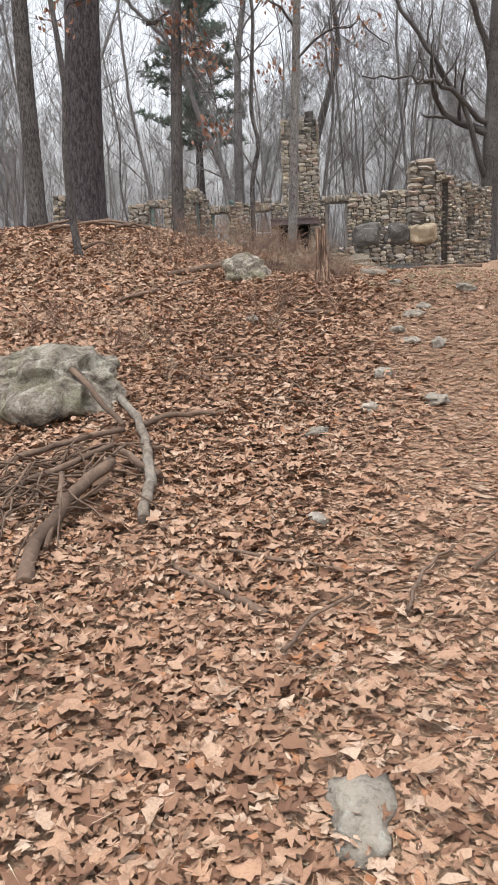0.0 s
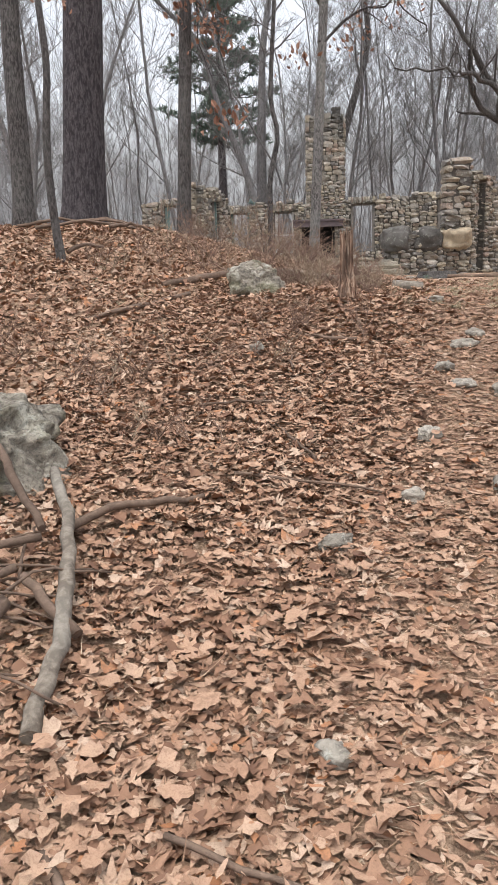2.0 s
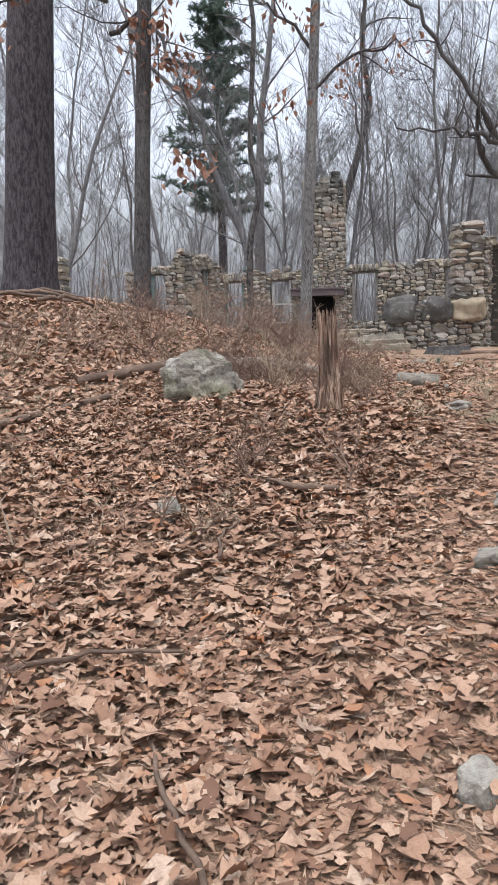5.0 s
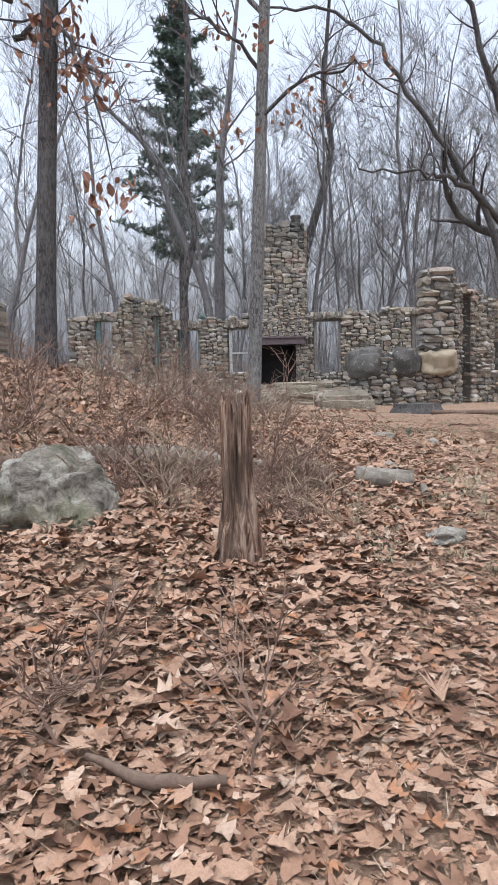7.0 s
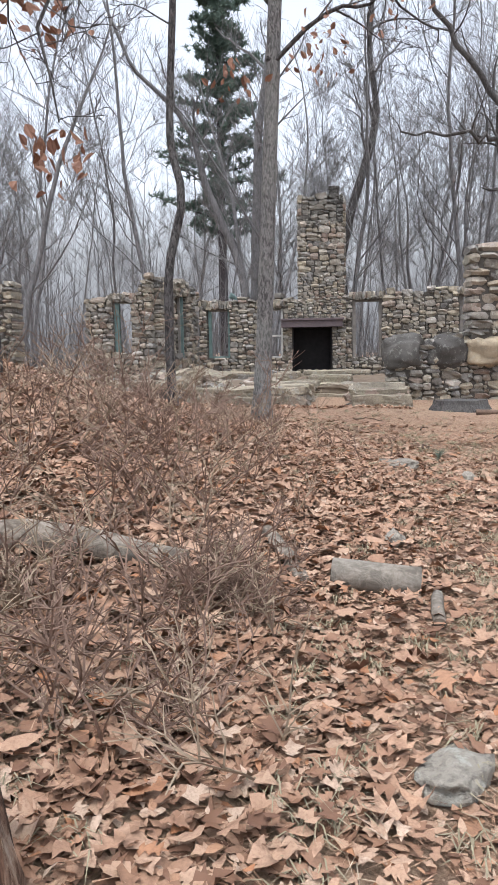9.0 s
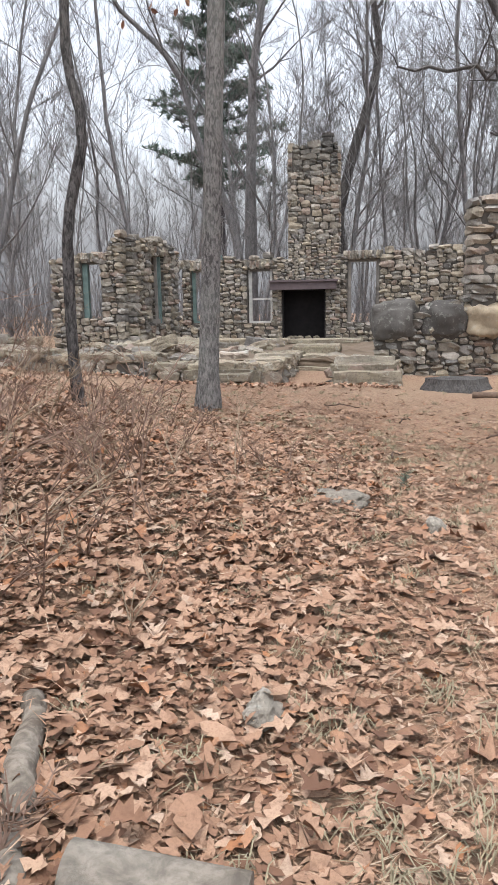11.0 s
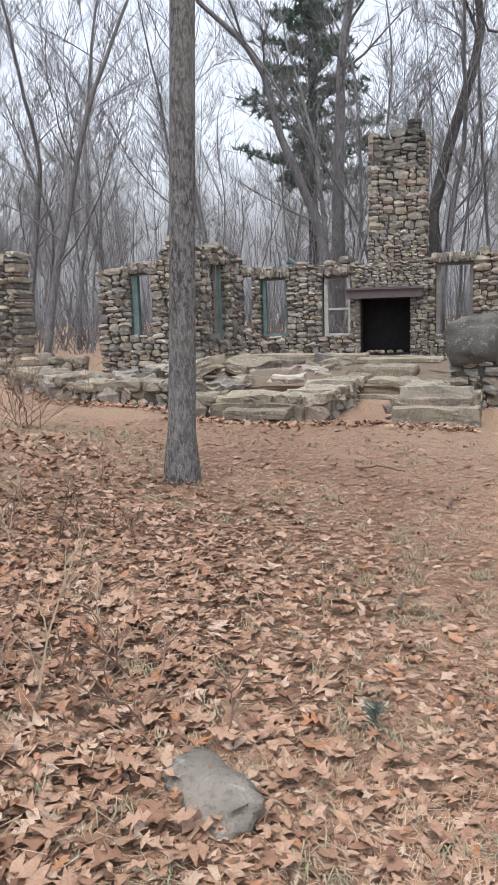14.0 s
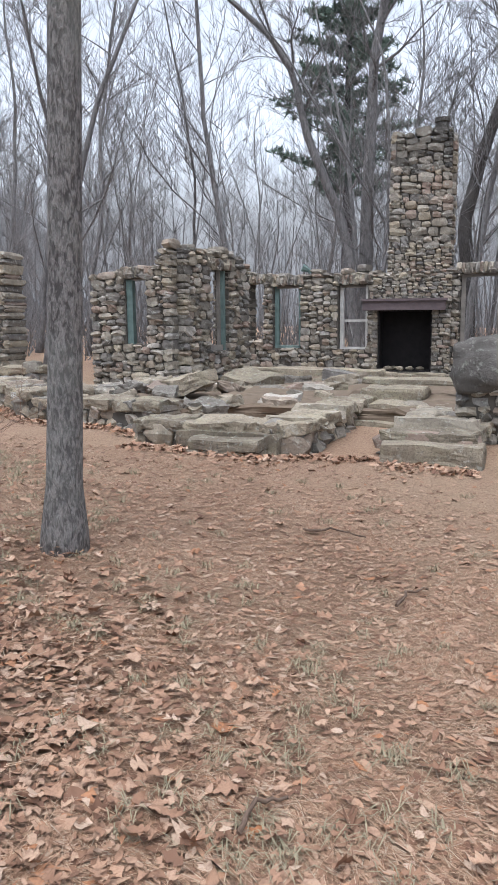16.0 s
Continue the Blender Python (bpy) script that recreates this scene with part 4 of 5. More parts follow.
# The far wood as a plain backdrop: haze painted as glowing grey, paler upward.
def backdrop():
    k = Mat("far_wood_haze", 1.0)
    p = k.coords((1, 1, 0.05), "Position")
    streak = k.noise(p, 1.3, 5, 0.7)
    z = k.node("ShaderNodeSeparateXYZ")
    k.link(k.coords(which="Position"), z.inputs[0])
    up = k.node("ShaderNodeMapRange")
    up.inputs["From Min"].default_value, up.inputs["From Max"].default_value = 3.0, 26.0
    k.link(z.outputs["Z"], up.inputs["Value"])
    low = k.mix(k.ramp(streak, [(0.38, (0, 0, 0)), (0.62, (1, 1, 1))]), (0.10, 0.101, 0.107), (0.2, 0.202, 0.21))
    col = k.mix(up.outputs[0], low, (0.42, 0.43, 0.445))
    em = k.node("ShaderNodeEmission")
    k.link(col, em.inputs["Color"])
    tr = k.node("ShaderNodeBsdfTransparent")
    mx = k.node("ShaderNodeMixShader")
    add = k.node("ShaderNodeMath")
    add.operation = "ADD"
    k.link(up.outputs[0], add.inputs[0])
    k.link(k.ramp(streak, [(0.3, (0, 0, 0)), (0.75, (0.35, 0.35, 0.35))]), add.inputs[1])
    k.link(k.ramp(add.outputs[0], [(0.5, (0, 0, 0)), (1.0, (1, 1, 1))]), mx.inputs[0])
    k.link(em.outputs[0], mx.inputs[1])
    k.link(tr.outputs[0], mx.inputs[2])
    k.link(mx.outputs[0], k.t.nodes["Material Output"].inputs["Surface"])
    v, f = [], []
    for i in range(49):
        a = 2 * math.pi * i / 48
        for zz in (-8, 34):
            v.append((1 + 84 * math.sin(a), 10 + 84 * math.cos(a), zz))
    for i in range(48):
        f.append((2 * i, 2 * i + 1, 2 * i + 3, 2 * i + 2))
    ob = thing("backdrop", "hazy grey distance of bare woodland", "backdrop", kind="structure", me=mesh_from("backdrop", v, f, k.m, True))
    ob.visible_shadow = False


backdrop()

# ---- leaf litter ----
LOBED = [(0.0, 0.0), (0.26, 0.15), (0.09, 0.27), (0.42, 0.47), (0.12, 0.51), (0.33, 0.75), (0.09, 0.77), (0.0, 1.0)]
BROAD = [(0.0, 0.0), (0.2, 0.18), (0.33, 0.34), (0.2, 0.46), (0.38, 0.62), (0.19, 0.74), (0.2, 0.88), (0.0, 1.0)]
PLAIN = [(0.0, 0.0), (0.26, 0.2), (0.15, 0.36), (0.36, 0.58), (0.16, 0.78), (0.0, 1.0)]
CRUMB = [(0.0, 0.0), (0.2, 0.3), (0.15, 0.7), (0.0, 1.0)]


def litter(n, seed, where, size, lift, outline, tilt=0.2, curl=0.4, rib=True):
    """Loose leaves with a given half outline, folded a little along the rib."""
    rng = np.random.RandomState(seed)
    pts = where(rng, n)
    n = len(pts)
    x, y = pts[:, 0], pts[:, 1]
    half = np.array(outline)
    m = len(half)
    rows = [half[:, 0], -half[1:-1, 0]] + ([np.zeros(m - 2)] if rib else [])
    lx = np.concatenate(rows)
    ly = np.concatenate([half[:, 1], half[1:-1, 1]] + ([half[1:-1, 1] - 0.03] if rib else [])) - 0.5
    k = len(lx)
    s = size[0] + (size[1] - size[0]) * rng.rand(n) ** 1.5
    bow, cup, twist = rng.normal(0, curl, n), rng.normal(0.12, curl, n), rng.normal(0, curl * 0.6, n)
    wid = rng.uniform(0.65, 1.2, n)
    L = np.zeros((n, k, 3))
    L[:, :, 0] = lx[None] * wid[:, None] * rng.uniform(0.65, 1.3, (n, k))
    L[:, :, 1] = ly[None] + rng.normal(0, 0.03, (n, k))
    L[:, :, 2] = bow[:, None] * (ly[None] ** 2) + cup[:, None] * (np.abs(lx)[None] ** 1.2) + twist[:, None] * lx[None] * ly[None] * 2 + rng.normal(0, 0.025, (n, k))
    L *= s[:, None, None]
    yaw, tx, ty = rng.rand(n) * 6.283, rng.normal(0, tilt, n), rng.normal(0, tilt, n)

    def rot(a, i, j):
        c, d = np.cos(a)[:, None], np.sin(a)[:, None]
        u, v = L[:, :, i] * c - L[:, :, j] * d, L[:, :, i] * d + L[:, :, j] * c
        L[:, :, i], L[:, :, j] = u, v

    rot(tx, 1, 2)
    rot(ty, 0, 2)
    rot(yaw, 0, 1)
    L[:, :, 0] += x[:, None]
    L[:, :, 1] += y[:, None]
    floor = height(L[:, :, 0], L[:, :, 1])
    L[:, :, 2] += (height(x, y) + rng.rand(n) * lift)[:, None]
    L[:, :, 2] = np.maximum(L[:, :, 2], floor + 0.004)
    right = list(range(m))
    left = [0] + list(range(m, 2 * m - 2)) + [m - 1]
    mid = [0] + list(range(2 * m - 2, 3 * m - 4)) + [m - 1] if rib else left
    quads = []
    for i in range(m - 1):
        quads.append([right[i], right[i + 1], mid[i + 1], mid[i]])
        if rib:
            quads.append([mid[i], mid[i + 1], left[i + 1], left[i]])
    quads = [[a for j, a in enumerate(q) if a not in q[:j]] for q in quads]
    faces = [[a + b * k for a in q] for b in range(n) for q in quads]
    return L.reshape(-1, 3), faces


def path_x(y):
    """The edge of the deep leaves, west of the trodden path."""
    return np.interp(y, [-2, 0, 2, 4, 6.5, 8.5, 9.7, 11, 12.5, 14.3, 14.8, 15.4, 16.05, 16.9, 18.5], [0.25, 0.3, 0.4, 0.6, 1.05, 1.48, 1.75, 2.12, 2.32, 2.3, 2.08, 1.58, 0.93, -0.14, -2.0])


def deep(rng, n):
    """Where leaves lie deep: the bank west of the trodden path."""
    p = np.stack([rng.uniform(-6, 3.2, n), rng.uniform(-0.5, 17.5, n)], 1)
    d = p[:, 0] - path_x(p[:, 1])
    thinning = np.interp(p[:, 1], [12.5, 14.5, 17], [1.0, 0.6, 0.4])
    return p[rng.rand(n) < thinning / (1 + np.exp(np.interp(p[:, 1], [10, 13], [6, 2.6]) * (d + np.interp(p[:, 1], [10, 13], [0.15, 0.35]))))]


def thin(rng, n):
    """Trodden scraps on the path, fewer towards the yard."""
    y = rng.uniform(0.8, 20, n)
    p = np.stack([path_x(y) + rng.uniform(-0.8, 3.0, n), y], 1)
    p[:, 0] += np.where(y > 15.5, rng.uniform(0, 2.5, n), 0)
    d = p[:, 0] - path_x(y)
    fade = np.interp(d, [-0.8, 0.6, 3], [1, 1, 0.6])
    return p[rng.rand(n) < fade * np.interp(y, [0, 6, 9, 12, 16, 20], [1.0, 1.0, 0.85, 0.75, 0.62, 0.3])]


def near(p):
    return (p[:, 0] > np.interp(p[:, 1], [0, 5, 8, 12, 16], [-1.6, -1.7, -0.9, -0.2, 0.2])) & (p[:, 1] < 16.5) & (p[:, 1] > 0.8)


def deep_near(rng, n):
    p = deep(rng, n)
    return p[near(p)]


def deep_far(rng, n):
    p = deep(rng, n)
    return p[~near(p)]


def leaf_bed(name, label, made, mat=MAT_LEAF):
    return thing(name, label, "fallen leaves", kind="stuff", me=mesh_from(name, made[0].tolist(), made[1], mat, True))


leaf_bed("leaf_litter", "matted small brown leaves under the drift", litter(150000, 10, deep_near, (0.03, 0.075), 0.035, PLAIN, 0.2, 0.4, False))
leaves = leaf_bed("leaf_litter", "deep drift of dry brown oak leaves on the bank", litter(80000, 11, deep_near, (0.04, 0.112), 0.045, LOBED, 0.18, 0.52))
leaf_bed("leaf_litter", "dry broad brown leaves in the drift", litter(34000, 14, deep_near, (0.035, 0.1), 0.05, BROAD, 0.2, 0.55))
leaf_bed("leaf_litter", "broken leaf crumbs and stalks strewn over the drift", litter(60000, 16, deep_near, (0.015, 0.055), 0.062, CRUMB, 0.25, 0.5, False))
leaf_bed("leaf_litter", "dry oak leaves covering the knoll", litter(95000, 13, deep_far, (0.04, 0.11), 0.05, PLAIN, 0.28, 0.6, False))
leaf_bed("trodden_leaves", "trodden small brown leaf scraps on the path", litter(150000, 12, thin, (0.018, 0.075), 0.016, CRUMB, 0.14, 0.3, False))
leaf_bed("trodden_leaves", "flattened oak leaves scattered on the path", litter(9500, 15, thin, (0.04, 0.11), 0.02, LOBED, 0.12, 0.3))


def wall_foot(rng, n):
    """Leaves blown against the foot of the terrace walls."""
    x = rng.uniform(-4.6, 3.0, n)
    y = np.interp(x, [-4.9, -2.7, -0.75, -0.7, 1.1, 1.3, 2.0, 2.1, 3.0], [23.4, 21.3, 21.0, 20.15, 19.85, 20.3, 20.3, 19.85, 19.8]) - np.abs(rng.normal(0, 0.16, n))
    return np.stack([x, y], 1)


leaf_bed("blown_leaves", "dry leaves blown against the terrace walls", litter(1500, 17, wall_foot, (0.05, 0.12), 0.04, PLAIN, 0.3, 0.5, False))

# ---- rocks, logs and branches on the bank ----
def on_ground(name, label, category, me, x, y, dz, rz=0, rx=0, ry=0, group=""):
    return thing(name, label, category, pose(x, y, ground_at(x, y) + dz, rx, ry, rz), me=me, group=group)


on_ground("rock", "large pale boulder crusted with lichen among leaves", "rock", rock_mesh("rock", 23, 0.43, 0.36, 0.27, MAT_ROCK, 5, 0.5, 1.25), -1.36, 5.15, 0.1, -8)
on_ground("rock", "mossy grey boulder on the bank near a stump", "rock", rock_mesh("rock", 23, 0.27, 0.25, 0.24, MAT_ROCK, 5, 0.45, 1.1), -0.06, 9.06, 0.04, 30)


def round_sides(me):
    me.polygons.foreach_set("use_smooth", [len(p.vertices) == 4 for p in me.polygons])
    return me


def log_thing(name, label, pts, radii, mat, sides=10, category="log", wob=1.0):
    base = Vector(pts[0])
    v, f = [], []
    P = [Vector(p) - base for p in pts]
    fine, fr = [], []
    rng = random.Random(name + str(pts[0]))
    for i in range(len(P) - 1):
        for j in range(4):
            t = j / 4
            fine.append(P[i].lerp(P[i + 1], t) + Vector([rng.gauss(0, 0.006 * wob) for _ in range(3)]))
            fr.append((radii[i] * (1 - t) + radii[i + 1] * t) * rng.uniform(1 - 0.06 * wob, 1 + 0.06 * wob))
    fine.append(P[-1])
    fr.append(radii[-1])
    tube(fine, fr, sides, v, f)
    return thing(name, label, category, Matrix.Translation(base), me=round_sides(mesh_from(name, v, f, mat)))


def lie(x, y, r):
    return (x, y, ground_at(x, y) + r)


log_thing("log", "short sawn grey log lying in leaves", [lie(1.38, 10.08, 0.052), lie(1.7, 10.05, 0.052)], [0.057, 0.059], MAT_GREYLOG, 20, wob=0.15)
log_thing("log", "thin grey split log half sunk in leaves", [lie(1.76, 10.02, 0.025), lie(1.735, 9.88, 0.025), lie(1.72, 9.75, 0.025)], [0.021, 0.023, 0.022], MAT_GREYLOG, 8, wob=0.35)
log_thing("log", "old whitish crumbling log in the leaves", [lie(1.12, 10.62, 0.015), lie(1.22, 10.25, 0.02), lie(1.28, 10.05, 0.01)], [0.03, 0.036, 0.03], MAT_GREYLOG, 12, wob=1.8)
log_thing("log", "grey old log behind the stump", [lie(-0.4, 9.95, 0.05), lie(0.25, 10.08, 0.05), lie(0.85, 10.0, 0.04)], [0.055, 0.065, 0.05], MAT_GREYLOG, 12)
log_thing("fallen_branch", "grey fallen branch on the crest of the bank", [lie(-1.0, 9.4, 0.03), lie(-0.7, 9.62, 0.04), lie(-0.4, 9.9, 0.05)], [0.03, 0.04, 0.045], MAT_DEADWOOD, 8, "branch")
log_thing("fallen_branch", "thin grey fallen branch in the leaves", [lie(-1.5, 8.1, 0.03), lie(-1.1, 8.5, 0.03), lie(-0.7, 9.05, 0.04)], [0.015, 0.025, 0.025], MAT_DEADWOOD, 8, "branch")

# A heap of dead branches before the large rock.
def dead_branch(label, pts, r0, r1, mat=None, seed=0):
    n = len(pts)
    return log_thing("dead_branch", label, [(x, y, ground_at(x, y) + z) for x, y, z in pts], [r0 + (r1 - r0) * i / (n - 1) for i in range(n)], mat or MAT_DEADWOOD, 8, "branch")


dead_branch("lichen-grey forked branch of the dead heap", [(-0.86, 4.95, 0.1), (-0.68, 4.5, 0.11), (-0.58, 4.1, 0.12), (-0.52, 3.75, 0.09), (-0.5, 3.4, 0.04)], 0.024, 0.03, MAT_GREYLOG)
dead_branch("brown dead branch leaning over the heap", [(-1.15, 4.95, 0.3), (-0.95, 4.65, 0.2), (-0.74, 4.35, 0.12)], 0.022, 0.016)
dead_branch("dark dead stick leaning on the leaves", [(-0.68, 4.4, 0.09), (-0.47, 4.66, 0.07), (-0.17, 4.85, 0.04)], 0.02, 0.014)
dead_branch("long pale dead stick of the heap", [(-1.6, 3.8, 0.07), (-1.3, 3.95, 0.09), (-1.08, 4.12, 0.12), (-0.72, 4.28, 0.13)], 0.02, 0.016)
dead_branch("peeling brown dead limb of the heap", [(-0.74, 3.9, 0.13), (-0.87, 3.5, 0.1), (-0.93, 3.12, 0.06), (-0.9, 2.85, 0.03)], 0.03, 0.036)
dead_branch("dark dead stick under the heap", [(-1.35, 3.65, 0.05), (-1.1, 3.78, 0.08), (-0.76, 4.1, 0.12)], 0.02, 0.016)
dead_branch("short broken dead stick of the heap", [(-0.72, 4.05, 0.13), (-0.6, 3.92, 0.11), (-0.47, 3.8, 0.08)], 0.018, 0.02)
dead_branch("thin brown stick across the heap", [(-0.95, 3.75, 0.12), (-0.9, 3.4, 0.1), (-0.88, 3.1, 0.05)], 0.014, 0.012)
dead_branch("knotty brown dead limb half under leaves", [(-0.38, 3.06, 0.03), (-0.18, 2.85, 0.03), (-0.05, 2.73, 0.03), (0.06, 2.62, 0.03)], 0.011, 0.017)
rngs = random.Random(31)
for i in range(40):
    x, y = rngs.uniform(-1.2, -0.75), rngs.uniform(3.35, 4.15)
    a = 0.7 + rngs.gauss(0, 0.55) + (math.pi if i % 2 else 0)
    ln = rngs.uniform(0.3, 0.7)
    dead_branch("thin dry twig on the dead heap", [(x, y, 0.05), (x + math.cos(a) * ln / 2, y + math.sin(a) * ln / 2, rngs.uniform(0.08, 0.2)), (x + math.cos(a) * ln, y + math.sin(a) * ln, 0.05)], 0.007, 0.004)
for x, y, a, ln in ((0.55, 2.55, 1.0, 0.5), (0.85, 2.8, 0.5, 0.35), (-0.1, 3.1, -0.4, 0.6), (0.1, 2.35, 0.9, 0.5), (0.35, 5.3, 2.0, 0.5), (-0.3, 6.0, 0.3, 0.5), (0.25, 6.7, 1.4, 0.3), (-0.05, 5.1, -0.3, 0.7), (2.6, 16.1, 1.2, 0.35), (3.2, 15.2, 0.3, 0.4), (2.35, 14.3, 1.1, 0.2), (1.9, 17.2, 0.2, 0.4)):
    dead_branch("small brown stick lying on the leaves", [(x, y, 0.04), (x + math.cos(a) * ln / 2 - 0.03, y + math.sin(a) * ln / 2 + 0.02, 0.05), (x + math.cos(a) * ln, y + math.sin(a) * ln, 0.035)], 0.009, 0.005)
for i, (x, y, a, ln) in enumerate(((-3.3, 12.0, 0.3, 1.1), (-2.6, 12.3, -0.2, 0.9), (-3.0, 11.8, 0.1, 1.3), (-2.0, 11.6, 0.5, 0.6), (-2.9, 13.2, -0.4, 1.2), (-2.2, 10.3, 0.8, 0.5))):
    dead_branch("bare grey stick heaped on the knoll", [(x, y, 0.08), (x + math.cos(a) * ln / 2, y + math.sin(a) * ln / 2, 0.14), (x + math.cos(a) * ln, y + math.sin(a) * ln, 0.06)], 0.025, 0.015)
log_thing("fallen_branch", "dark curved piece of bark in the leaves", [lie(0.42, 7.42, 0.05), lie(0.58, 7.34, 0.05), lie(0.74, 7.36, 0.055)], [0.008, 0.018, 0.012], MAT_DEADWOOD, 8, "branch")


# A rotten snag of a stump.
def snag(x, y, tall, r, seed):
    """A weathered snag: fluted and split wood with a splintered top and spreading root flare."""
    v, f = [], []
    sides, rows = 44, 22
    for i in range(rows + 1):
        t = i / rows
        rr = r * (1.5 - 0.75 * min(t * 2.0, 1)) if t < 0.45 else r * (0.86 - 0.1 * t)
        for s in range(sides):
            a = 2 * math.pi * s / sides
            q = Vector((math.cos(a) * 2.4, math.sin(a) * 2.4, t * 0.9 + seed))
            flute = 1 + 0.3 * noise.noise(q) + 0.2 * noise.noise(q * 2.7) + 0.05 * noise.noise(q * 9)
            cleft = 0.55 * math.exp(-((a - 4.75 - 0.15 * math.sin(t * 5)) / 0.16) ** 2) * min(max((t - 0.3) * 2.5, 0), 1)
            k = rr * (flute - cleft)
            drop = 0.12 * abs(noise.noise(Vector((math.cos(a) * 3, math.sin(a) * 3, seed + 5)))) + 0.05 * abs(math.sin(s * 2.3))
            v.append((math.cos(a) * k, math.sin(a) * k, t * (tall - drop) - 0.05))
    for i in range(rows):
        for s in range(sides):
            p, q = i * sides + s, i * sides + (s + 1) % sides
            f.append((p, q, q + sides, p + sides))
    n = len(v)
    v.append((0, 0, tall - 0.22))
    for s in range(sides):
        f.append((rows * sides + s, rows * sides + (s + 1) % sides, n))
    return on_ground("stump", "tall rotten tree stump with split brown wood", "stump", mesh_from("stump", v, f, MAT_STUMP), x, y, 0)


snag(0.75, 8.4, 0.66, 0.066, 3)


# ---- brush, shrubs, grass ----
def shrub(x, y, tall, spread, stems, seed, label, group=""):
    rng = random.Random(seed)
    ob = thing("shrub", label, "shrub", pose(x, y, ground_at(x, y)), group=group)
    for _ in range(stems):
        v, f = [], []
        a = rng.uniform(0, 6.283)
        px, py = rng.gauss(0, spread * 0.35), rng.gauss(0, spread * 0.35)
        p = Vector((px, py, ground_at(x + px, y + py) - ground_at(x, y) - 0.02))
        d = Vector((math.cos(a) * rng.uniform(0.2, 1.1), math.sin(a) * rng.uniform(0.2, 1.1), 1))
        q, r = limb(rng, p, d, tall * rng.uniform(0.5, 1.2), 0.0045, 0.0018, 0.16, -0.03, 3, 5, v, f)
        for _ in range(6):
            k = rng.randrange(1, 5)
            b = rng.uniform(0, 6.283)
            nd = (q[k] - q[k - 1]).normalized() + Vector((math.cos(b), math.sin(b), 0.3)) * 0.8
            w, wr = limb(rng, q[k], nd, tall * rng.uniform(0.2, 0.5), 0.003, 0.0014, 0.18, -0.01, 3, 3, v, f)
            for _ in range(2):
                b = rng.uniform(0, 6.283)
                limb(rng, w[2], Vector((math.cos(b), math.sin(b), 0.5)), tall * 0.18, 0.002, 0.0012, 0.15, 0, 3, 2, v, f)
        part("stem", mesh_from("stem", v, f, MAT_STRAW if rng.random() < 0.22 else MAT_TWIG), ob)
    return ob


BRUSH = "bare brush on the bank"
for i, (x, y, h, sp, n) in enumerate(((0.2, 9.6, 0.45, 0.7, 26), (0.85, 9.3, 0.42, 0.6, 26), (0.45, 10.4, 0.5, 0.8, 22), (-0.5, 10.4, 0.55, 1.1, 30), (1.0, 9.0, 0.3, 0.3, 14), (0.45, 9.0, 0.35, 0.3, 12), (0.7, 11.0, 0.4, 0.5, 10),
                                       (0.45, 11.6, 0.7, 0.9, 26), (-0.2, 12.2, 0.8, 1.0, 26), (0.75, 12.6, 0.5, 0.8, 20), (-0.9, 11.4, 0.6, 1.0, 22), (0.2, 13.6, 0.5, 0.9, 20), (-1.6, 10.2, 0.4, 0.9, 16),
                                       (0.0, 6.9, 0.3, 0.4, 8), (-0.8, 6.5, 0.35, 0.5, 10), (-0.45, 5.6, 0.25, 0.4, 8), (-2.0, 7.3, 0.35, 0.9, 14), (1.3, 13.2, 0.3, 0.6, 12), (0.6, 14.6, 0.35, 0.7, 14), (0.3, 7.7, 0.35, 0.3, 8))):
    shrub(x, y, h, sp, n, 500 + i, "leafless brown brush growing through dry leaves", BRUSH)
shrub(0.36, 9.55, 0.22, 0.3, 44, 542, "dark tangle of dead twigs beside the stump")
shrub(1.0, 9.72, 0.24, 0.26, 48, 543, "dense low tangle of grey dead twigs")
shrub(1.05, 9.95, 0.3, 0.3, 26, 544, "dense low tangle of grey dead twigs")
shrub(-1.75, 18.4, 1.2, 0.35, 16, 540, "bare many-stemmed shrub at the yard's edge")
shrub(0.85, 7.5, 0.6, 0.15, 2, 541, "thin reddish bare sapling stems")


def tufts(n, seed, where, tall):
    rng = np.random.RandomState(seed)
    p = where(rng, n)
    v, f = [], []
    z = height(p[:, 0], p[:, 1])
    for (x, y), zz in zip(p, z):
        for _ in range(22):
            a, ln, o = rng.uniform(0, 6.283), tall * rng.uniform(0.5, 1.2), rng.uniform(0, 6.283)
            bx, by = x + rng.normal(0, 0.022), y + rng.normal(0, 0.022)
            lean = rng.uniform(0.3, 1.3)
            w = 0.0017
            k = len(v)
            mx, my = bx + math.cos(a) * ln * 0.4 * lean, by + math.sin(a) * ln * 0.4 * lean
            ex, ey = bx + math.cos(a) * ln * lean, by + math.sin(a) * ln * lean
            c, d = -math.sin(a) * w, math.cos(a) * w
            v += [(bx - c, by - d, zz), (bx + c, by + d, zz), (mx + c, my + d, zz + ln * 0.38), (mx - c, my - d, zz + ln * 0.38), (ex, ey, zz + ln * 0.1 + 0.006)]
            f += [(k, k + 1, k + 2, k + 3), (k + 3, k + 2, k + 4)]
    return v, f


def grassy(rng, n):
    p = np.stack([rng.uniform(-2, 5, n), rng.uniform(8.5, 19, n)], 1)
    d = np.abs(p[:, 0] - path_x(p[:, 1]) - 0.1)
    return p[rng.rand(n) < np.exp(-(d / 0.9) ** 2) + 0.1]


gv, gf = tufts(1900, 4, grassy, 0.1)
thing("dry_grass", "short straw-coloured grass tufts along the path", "grass", kind="stuff", me=mesh_from("dry_grass", gv, gf, MAT_GRASS))


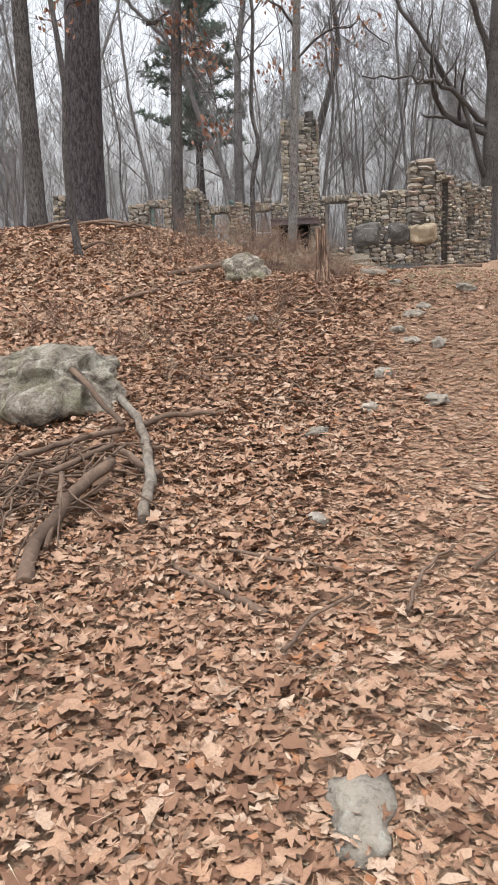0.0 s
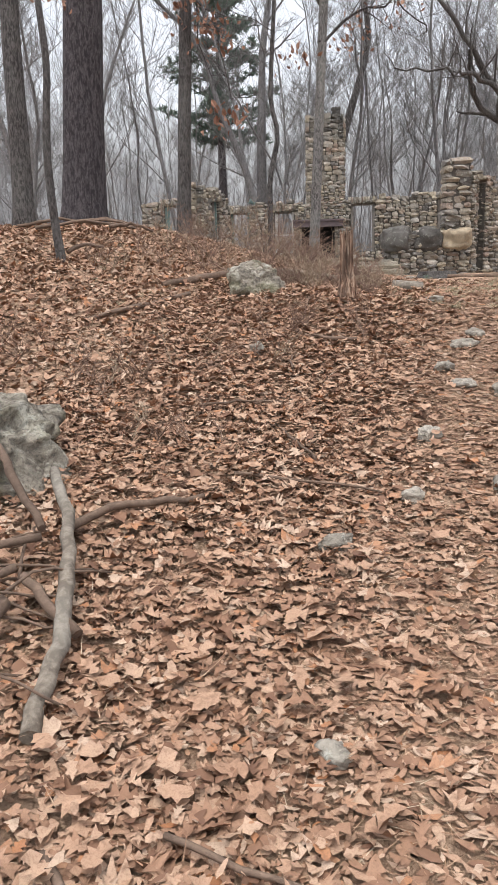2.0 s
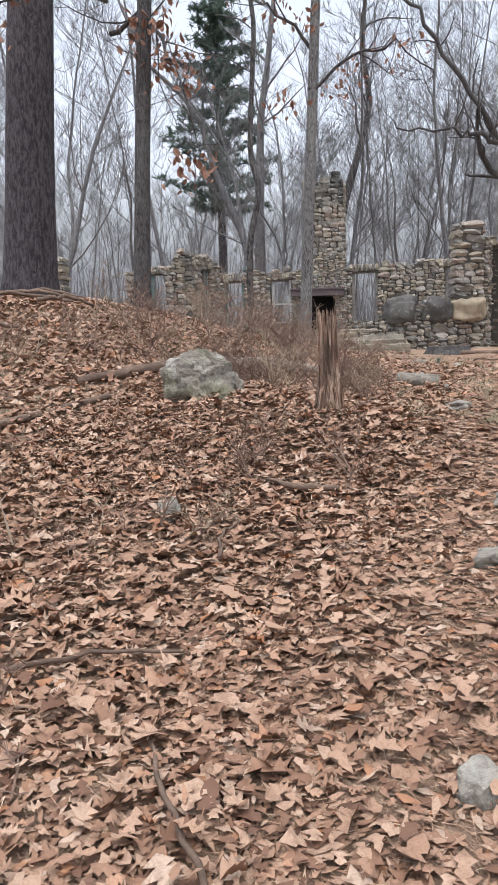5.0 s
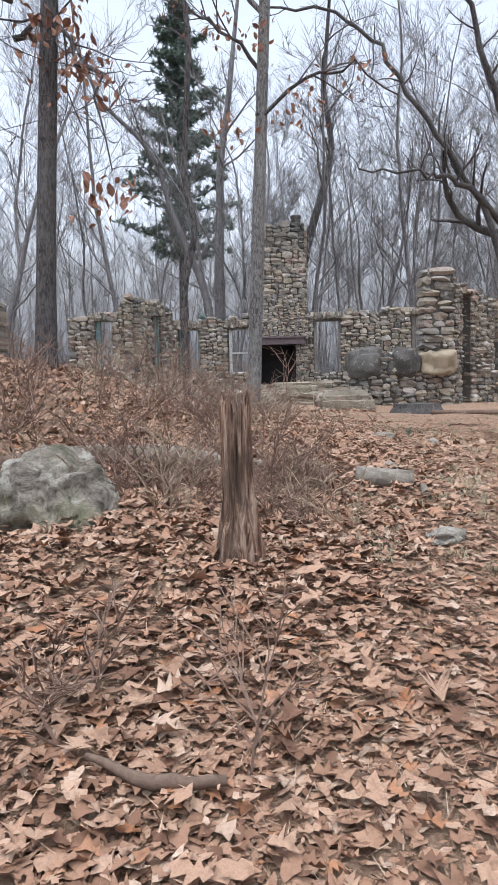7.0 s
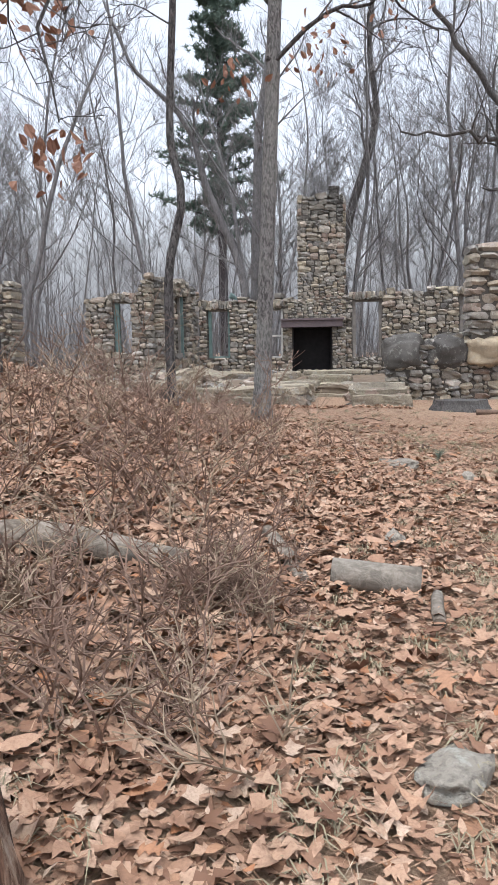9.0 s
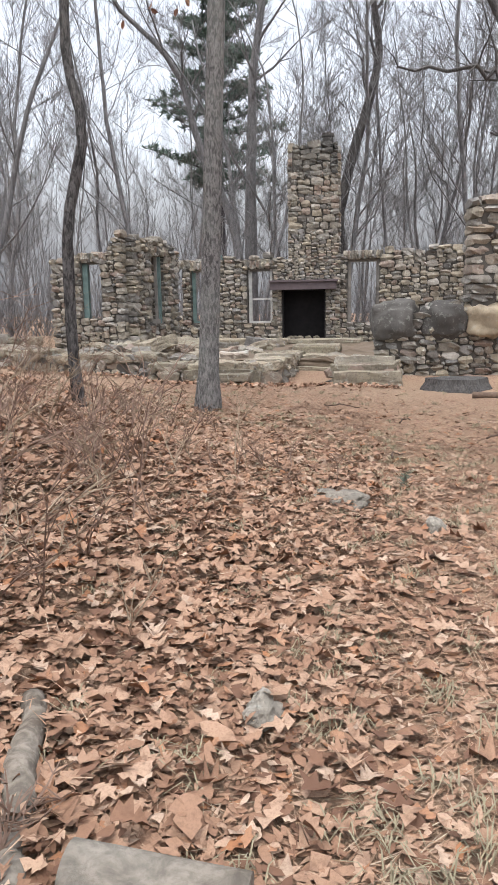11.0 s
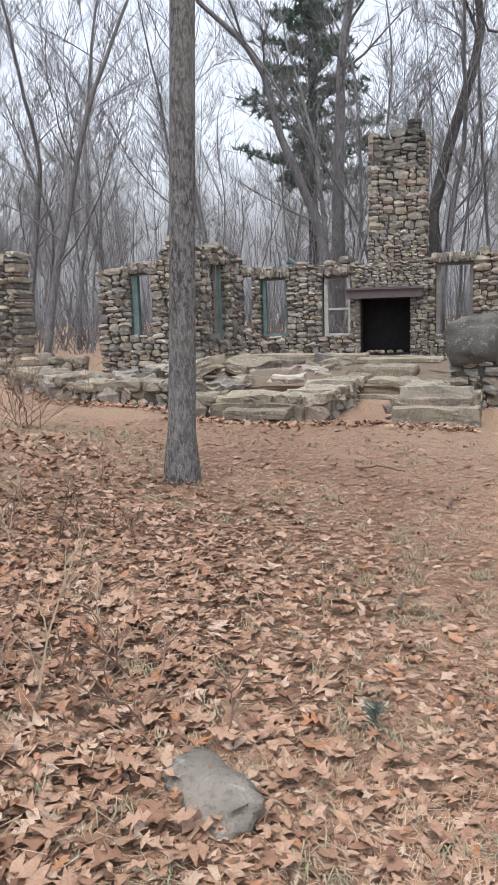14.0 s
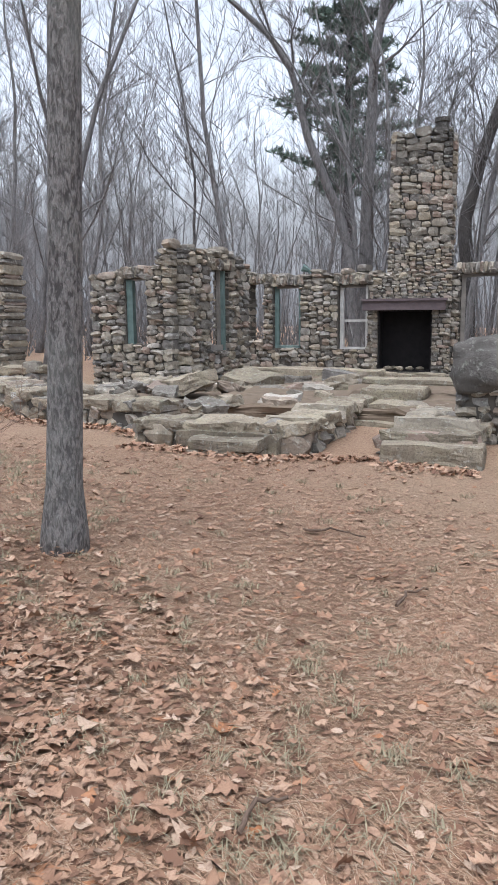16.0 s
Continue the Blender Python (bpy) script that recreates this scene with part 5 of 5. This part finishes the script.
def needle_mat(n, seed):
    """Fallen pine needles and straw strewn over path and yard."""
    rng = np.random.RandomState(seed)
    x, y = rng.uniform(-1.5, 5.5, n), np.where(rng.rand(n) < 0.65, np.clip(rng.normal(14.3, 2.0, n), 1, 21), rng.uniform(1.0, 20.0, n))
    d = x - path_x(y)
    keep = ((d > -0.5) & (d < 3.2)) | (rng.rand(n) < 0.06)
    x, y = x[keep], y[keep]
    n = len(x)
    swirl = 2.5 * np.sin(x * 1.7 + y * 0.9) + 1.5 * np.sin(y * 2.3 - x)
    a, ln = swirl + rng.normal(0, 0.8, n), rng.uniform(0.04, 0.11, n)
    dx, dy = np.cos(a) * ln, np.sin(a) * ln
    wx, wy = -np.sin(a) * 0.0017, np.cos(a) * 0.0017
    P = np.zeros((n, 3, 3))
    for i, (px, py) in enumerate(((x - wx, y - wy), (x + wx, y + wy), (x + dx, y + dy))):
        P[:, i, 0], P[:, i, 1] = px, py
        P[:, i, 2] = height(px, py) + 0.004 + (0.022 * rng.rand(n) if i > 1 else 0.004) + np.where(x - path_x(y) > -0.5, 0, 0.055)
    return P.reshape(-1, 3).tolist(), (np.arange(n)[:, None] * 3 + np.arange(3)[None]).tolist()


nv_, nf_ = needle_mat(330000, 5)
thing("needle_litter", "orange-brown fallen needles strewn on the path", "fallen needles", kind="stuff", me=mesh_from("needle_litter", nv_, nf_, MAT_NEEDLE))

# ---- stones on the path ----
for i, (x, y, a, b, c) in enumerate(((0.27, 1.68, 0.075, 0.13, 0.035), (0.72, 1.45, 0.08, 0.07, 0.04), (0.95, 5.62, 0.07, 0.05, 0.05), (1.5, 6.2, 0.07, 0.05, 0.05), (1.2, 4.95, 0.1, 0.07, 0.035), (0.75, 4.87, 0.045, 0.045, 0.03),
                                      (0.385, 4.47, 0.045, 0.07, 0.035), (1.66, 7.6, 0.08, 0.05, 0.04), (1.95, 12.8, 0.15, 0.1, 0.04), (2.36, 12.42, 0.05, 0.045, 0.045), (1.68, 10.68, 0.042, 0.075, 0.04),
                                      (1.5, 7.25, 0.09, 0.06, 0.04), (1.25, 6.7, 0.06, 0.05, 0.04), (1.3, 6.35, 0.05, 0.08, 0.03), (1.6, 8.9, 0.1, 0.07, 0.03), (2.3, 8.5, 0.16, 0.1, 0.05), (0.0, 7.1, 0.06, 0.05, 0.05), (0.3, 3.35, 0.04, 0.04, 0.03))):
    on_ground("stone", "small grey stone bedded in the path", "stone", rock_mesh("stone", 60 + i, a, b, c, MAT_PEBBLE, 3, 0.55, 1.2), x, y, 0.012 + c * 0.25, 17 * i, group="stones in the path")


# ---- yard: sawn stumps and timber by the wall ----
def sawn_stump(x, y, r, h, seed):
    rng = random.Random(seed)
    v, f = [], []
    sides = 22
    wob = [rng.uniform(0.86, 1.12) for _ in range(sides)]
    for z, k in ((-0.1, 1.25), (0.02, 1.12), (h * 0.6, 1.0), (h, 0.97)):
        for s in range(sides):
            a = 2 * math.pi * s / sides
            v.append((math.cos(a) * r * k * wob[s], math.sin(a) * r * k * wob[s] * 0.8, z))
    for i in range(3):
        for s in range(sides):
            p, q = i * sides + s, i * sides + (s + 1) % sides
            f.append((p, q, q + sides, p + sides))
    f.append(tuple(3 * sides + s for s in range(sides)))
    return on_ground("stump", "wide low sawn stump with grey bark", "stump", mesh_from("stump", v, f, MAT_BARK), x, y, 0)


sawn_stump(3.75, 19.6, 0.42, 0.16, 1)
log_thing("timber", "dark weathered timber lying on the yard", [lie(3.7, 18.3, 0.04), lie(5.2, 18.0, 0.05)], [0.045, 0.05], MAT_DEADWOOD, 6, "timber")
lamp_v, lamp_f = [], []
tube([Vector((0, 0, 0)), Vector((0, 0, 0.06)), Vector((-0.16, -0.05, 0.13))], [0.05, 0.05, 0.1], 8, lamp_v, lamp_f)
thing("floodlight", "small dark floodlight on top of the wall", "lamp", Matrix.Translation(back_pt(-0.75, 0.0, 3.8)), me=mesh_from("floodlight", lamp_v, lamp_f, MAT_TEALWOOD))
rngf = random.Random(8)
for i in range(9):
    thing("fallen_stone", "pale rubble stone lying in the hearth", "stone", pose(1.1 + rngf.random() * 0.8, 29.35 + rngf.random() * 0.25, 1.68, rngf.uniform(0, 30), 0, rngf.uniform(0, 360)), group="hearth rubble",
          me=rock_mesh("fallen_stone", 90 + i, 0.09, 0.07, 0.05, MAT_SLAB, 2, 0.3))

# ---- single large leaves on top of the drift ----
LEAVES = []
for i in range(12):
    lv, lf = litter(1, 900 + i, lambda r, n: np.zeros((1, 2)), (0.085, 0.13), 0.0, BROAD if i % 3 == 0 else LOBED, 0.12, 0.6)
    lv = lv - np.array([0, 0, ground_at(0, 0)])
    LEAVES.append(mesh_from("leaf", lv.tolist(), lf, MAT_LEAF, True))
rngl = random.Random(44)
for i in range(260):
    y = rngl.uniform(1.6, 13.5)
    x = float(np.interp(y, [1, 6, 9, 13.5], [0.1, 0.4, 0.9, 1.3])) + rngl.uniform(-1.2, 0.7)
    part("leaf", LEAVES[i % 12], leaves, m=pose(x, y, ground_at(x, y) + 0.05, rngl.uniform(-14, 14), rngl.uniform(-14, 14), rngl.uniform(0, 360)))

# ---- a green pine seedling beside the path ----
rngp = random.Random(3)
sv, sf = [], []
tube([Vector((0, 0, -0.02)), Vector((0, 0, 0.05)), Vector((0.005, 0, 0.1))], [0.004, 0.003, 0.002], 5, sv, sf)
seedling = thing("pine_seedling", "tiny green pine seedling beside the path", "seedling", pose(2.32, 13.25, ground_at(2.32, 13.25)))
part("stem", mesh_from("stem", sv, sf, MAT_TWIG), seedling)
sv, sf = [], []
for i in range(130):
    base = Vector((0, 0, rngp.uniform(0.02, 0.1)))
    w = Vector((rngp.gauss(0, 1), rngp.gauss(0, 1), rngp.uniform(0.2, 1.2))).normalized() * rngp.uniform(0.04, 0.08)
    o = w.orthogonal().normalized() * 0.0015
    k = len(sv)
    sv += [base - o, base + o, base + w]
    sf.append((k, k + 1, k + 2))
part("needles", mesh_from("needles", sv, sf, MAT_PINE), seedling, "fresh green needles")
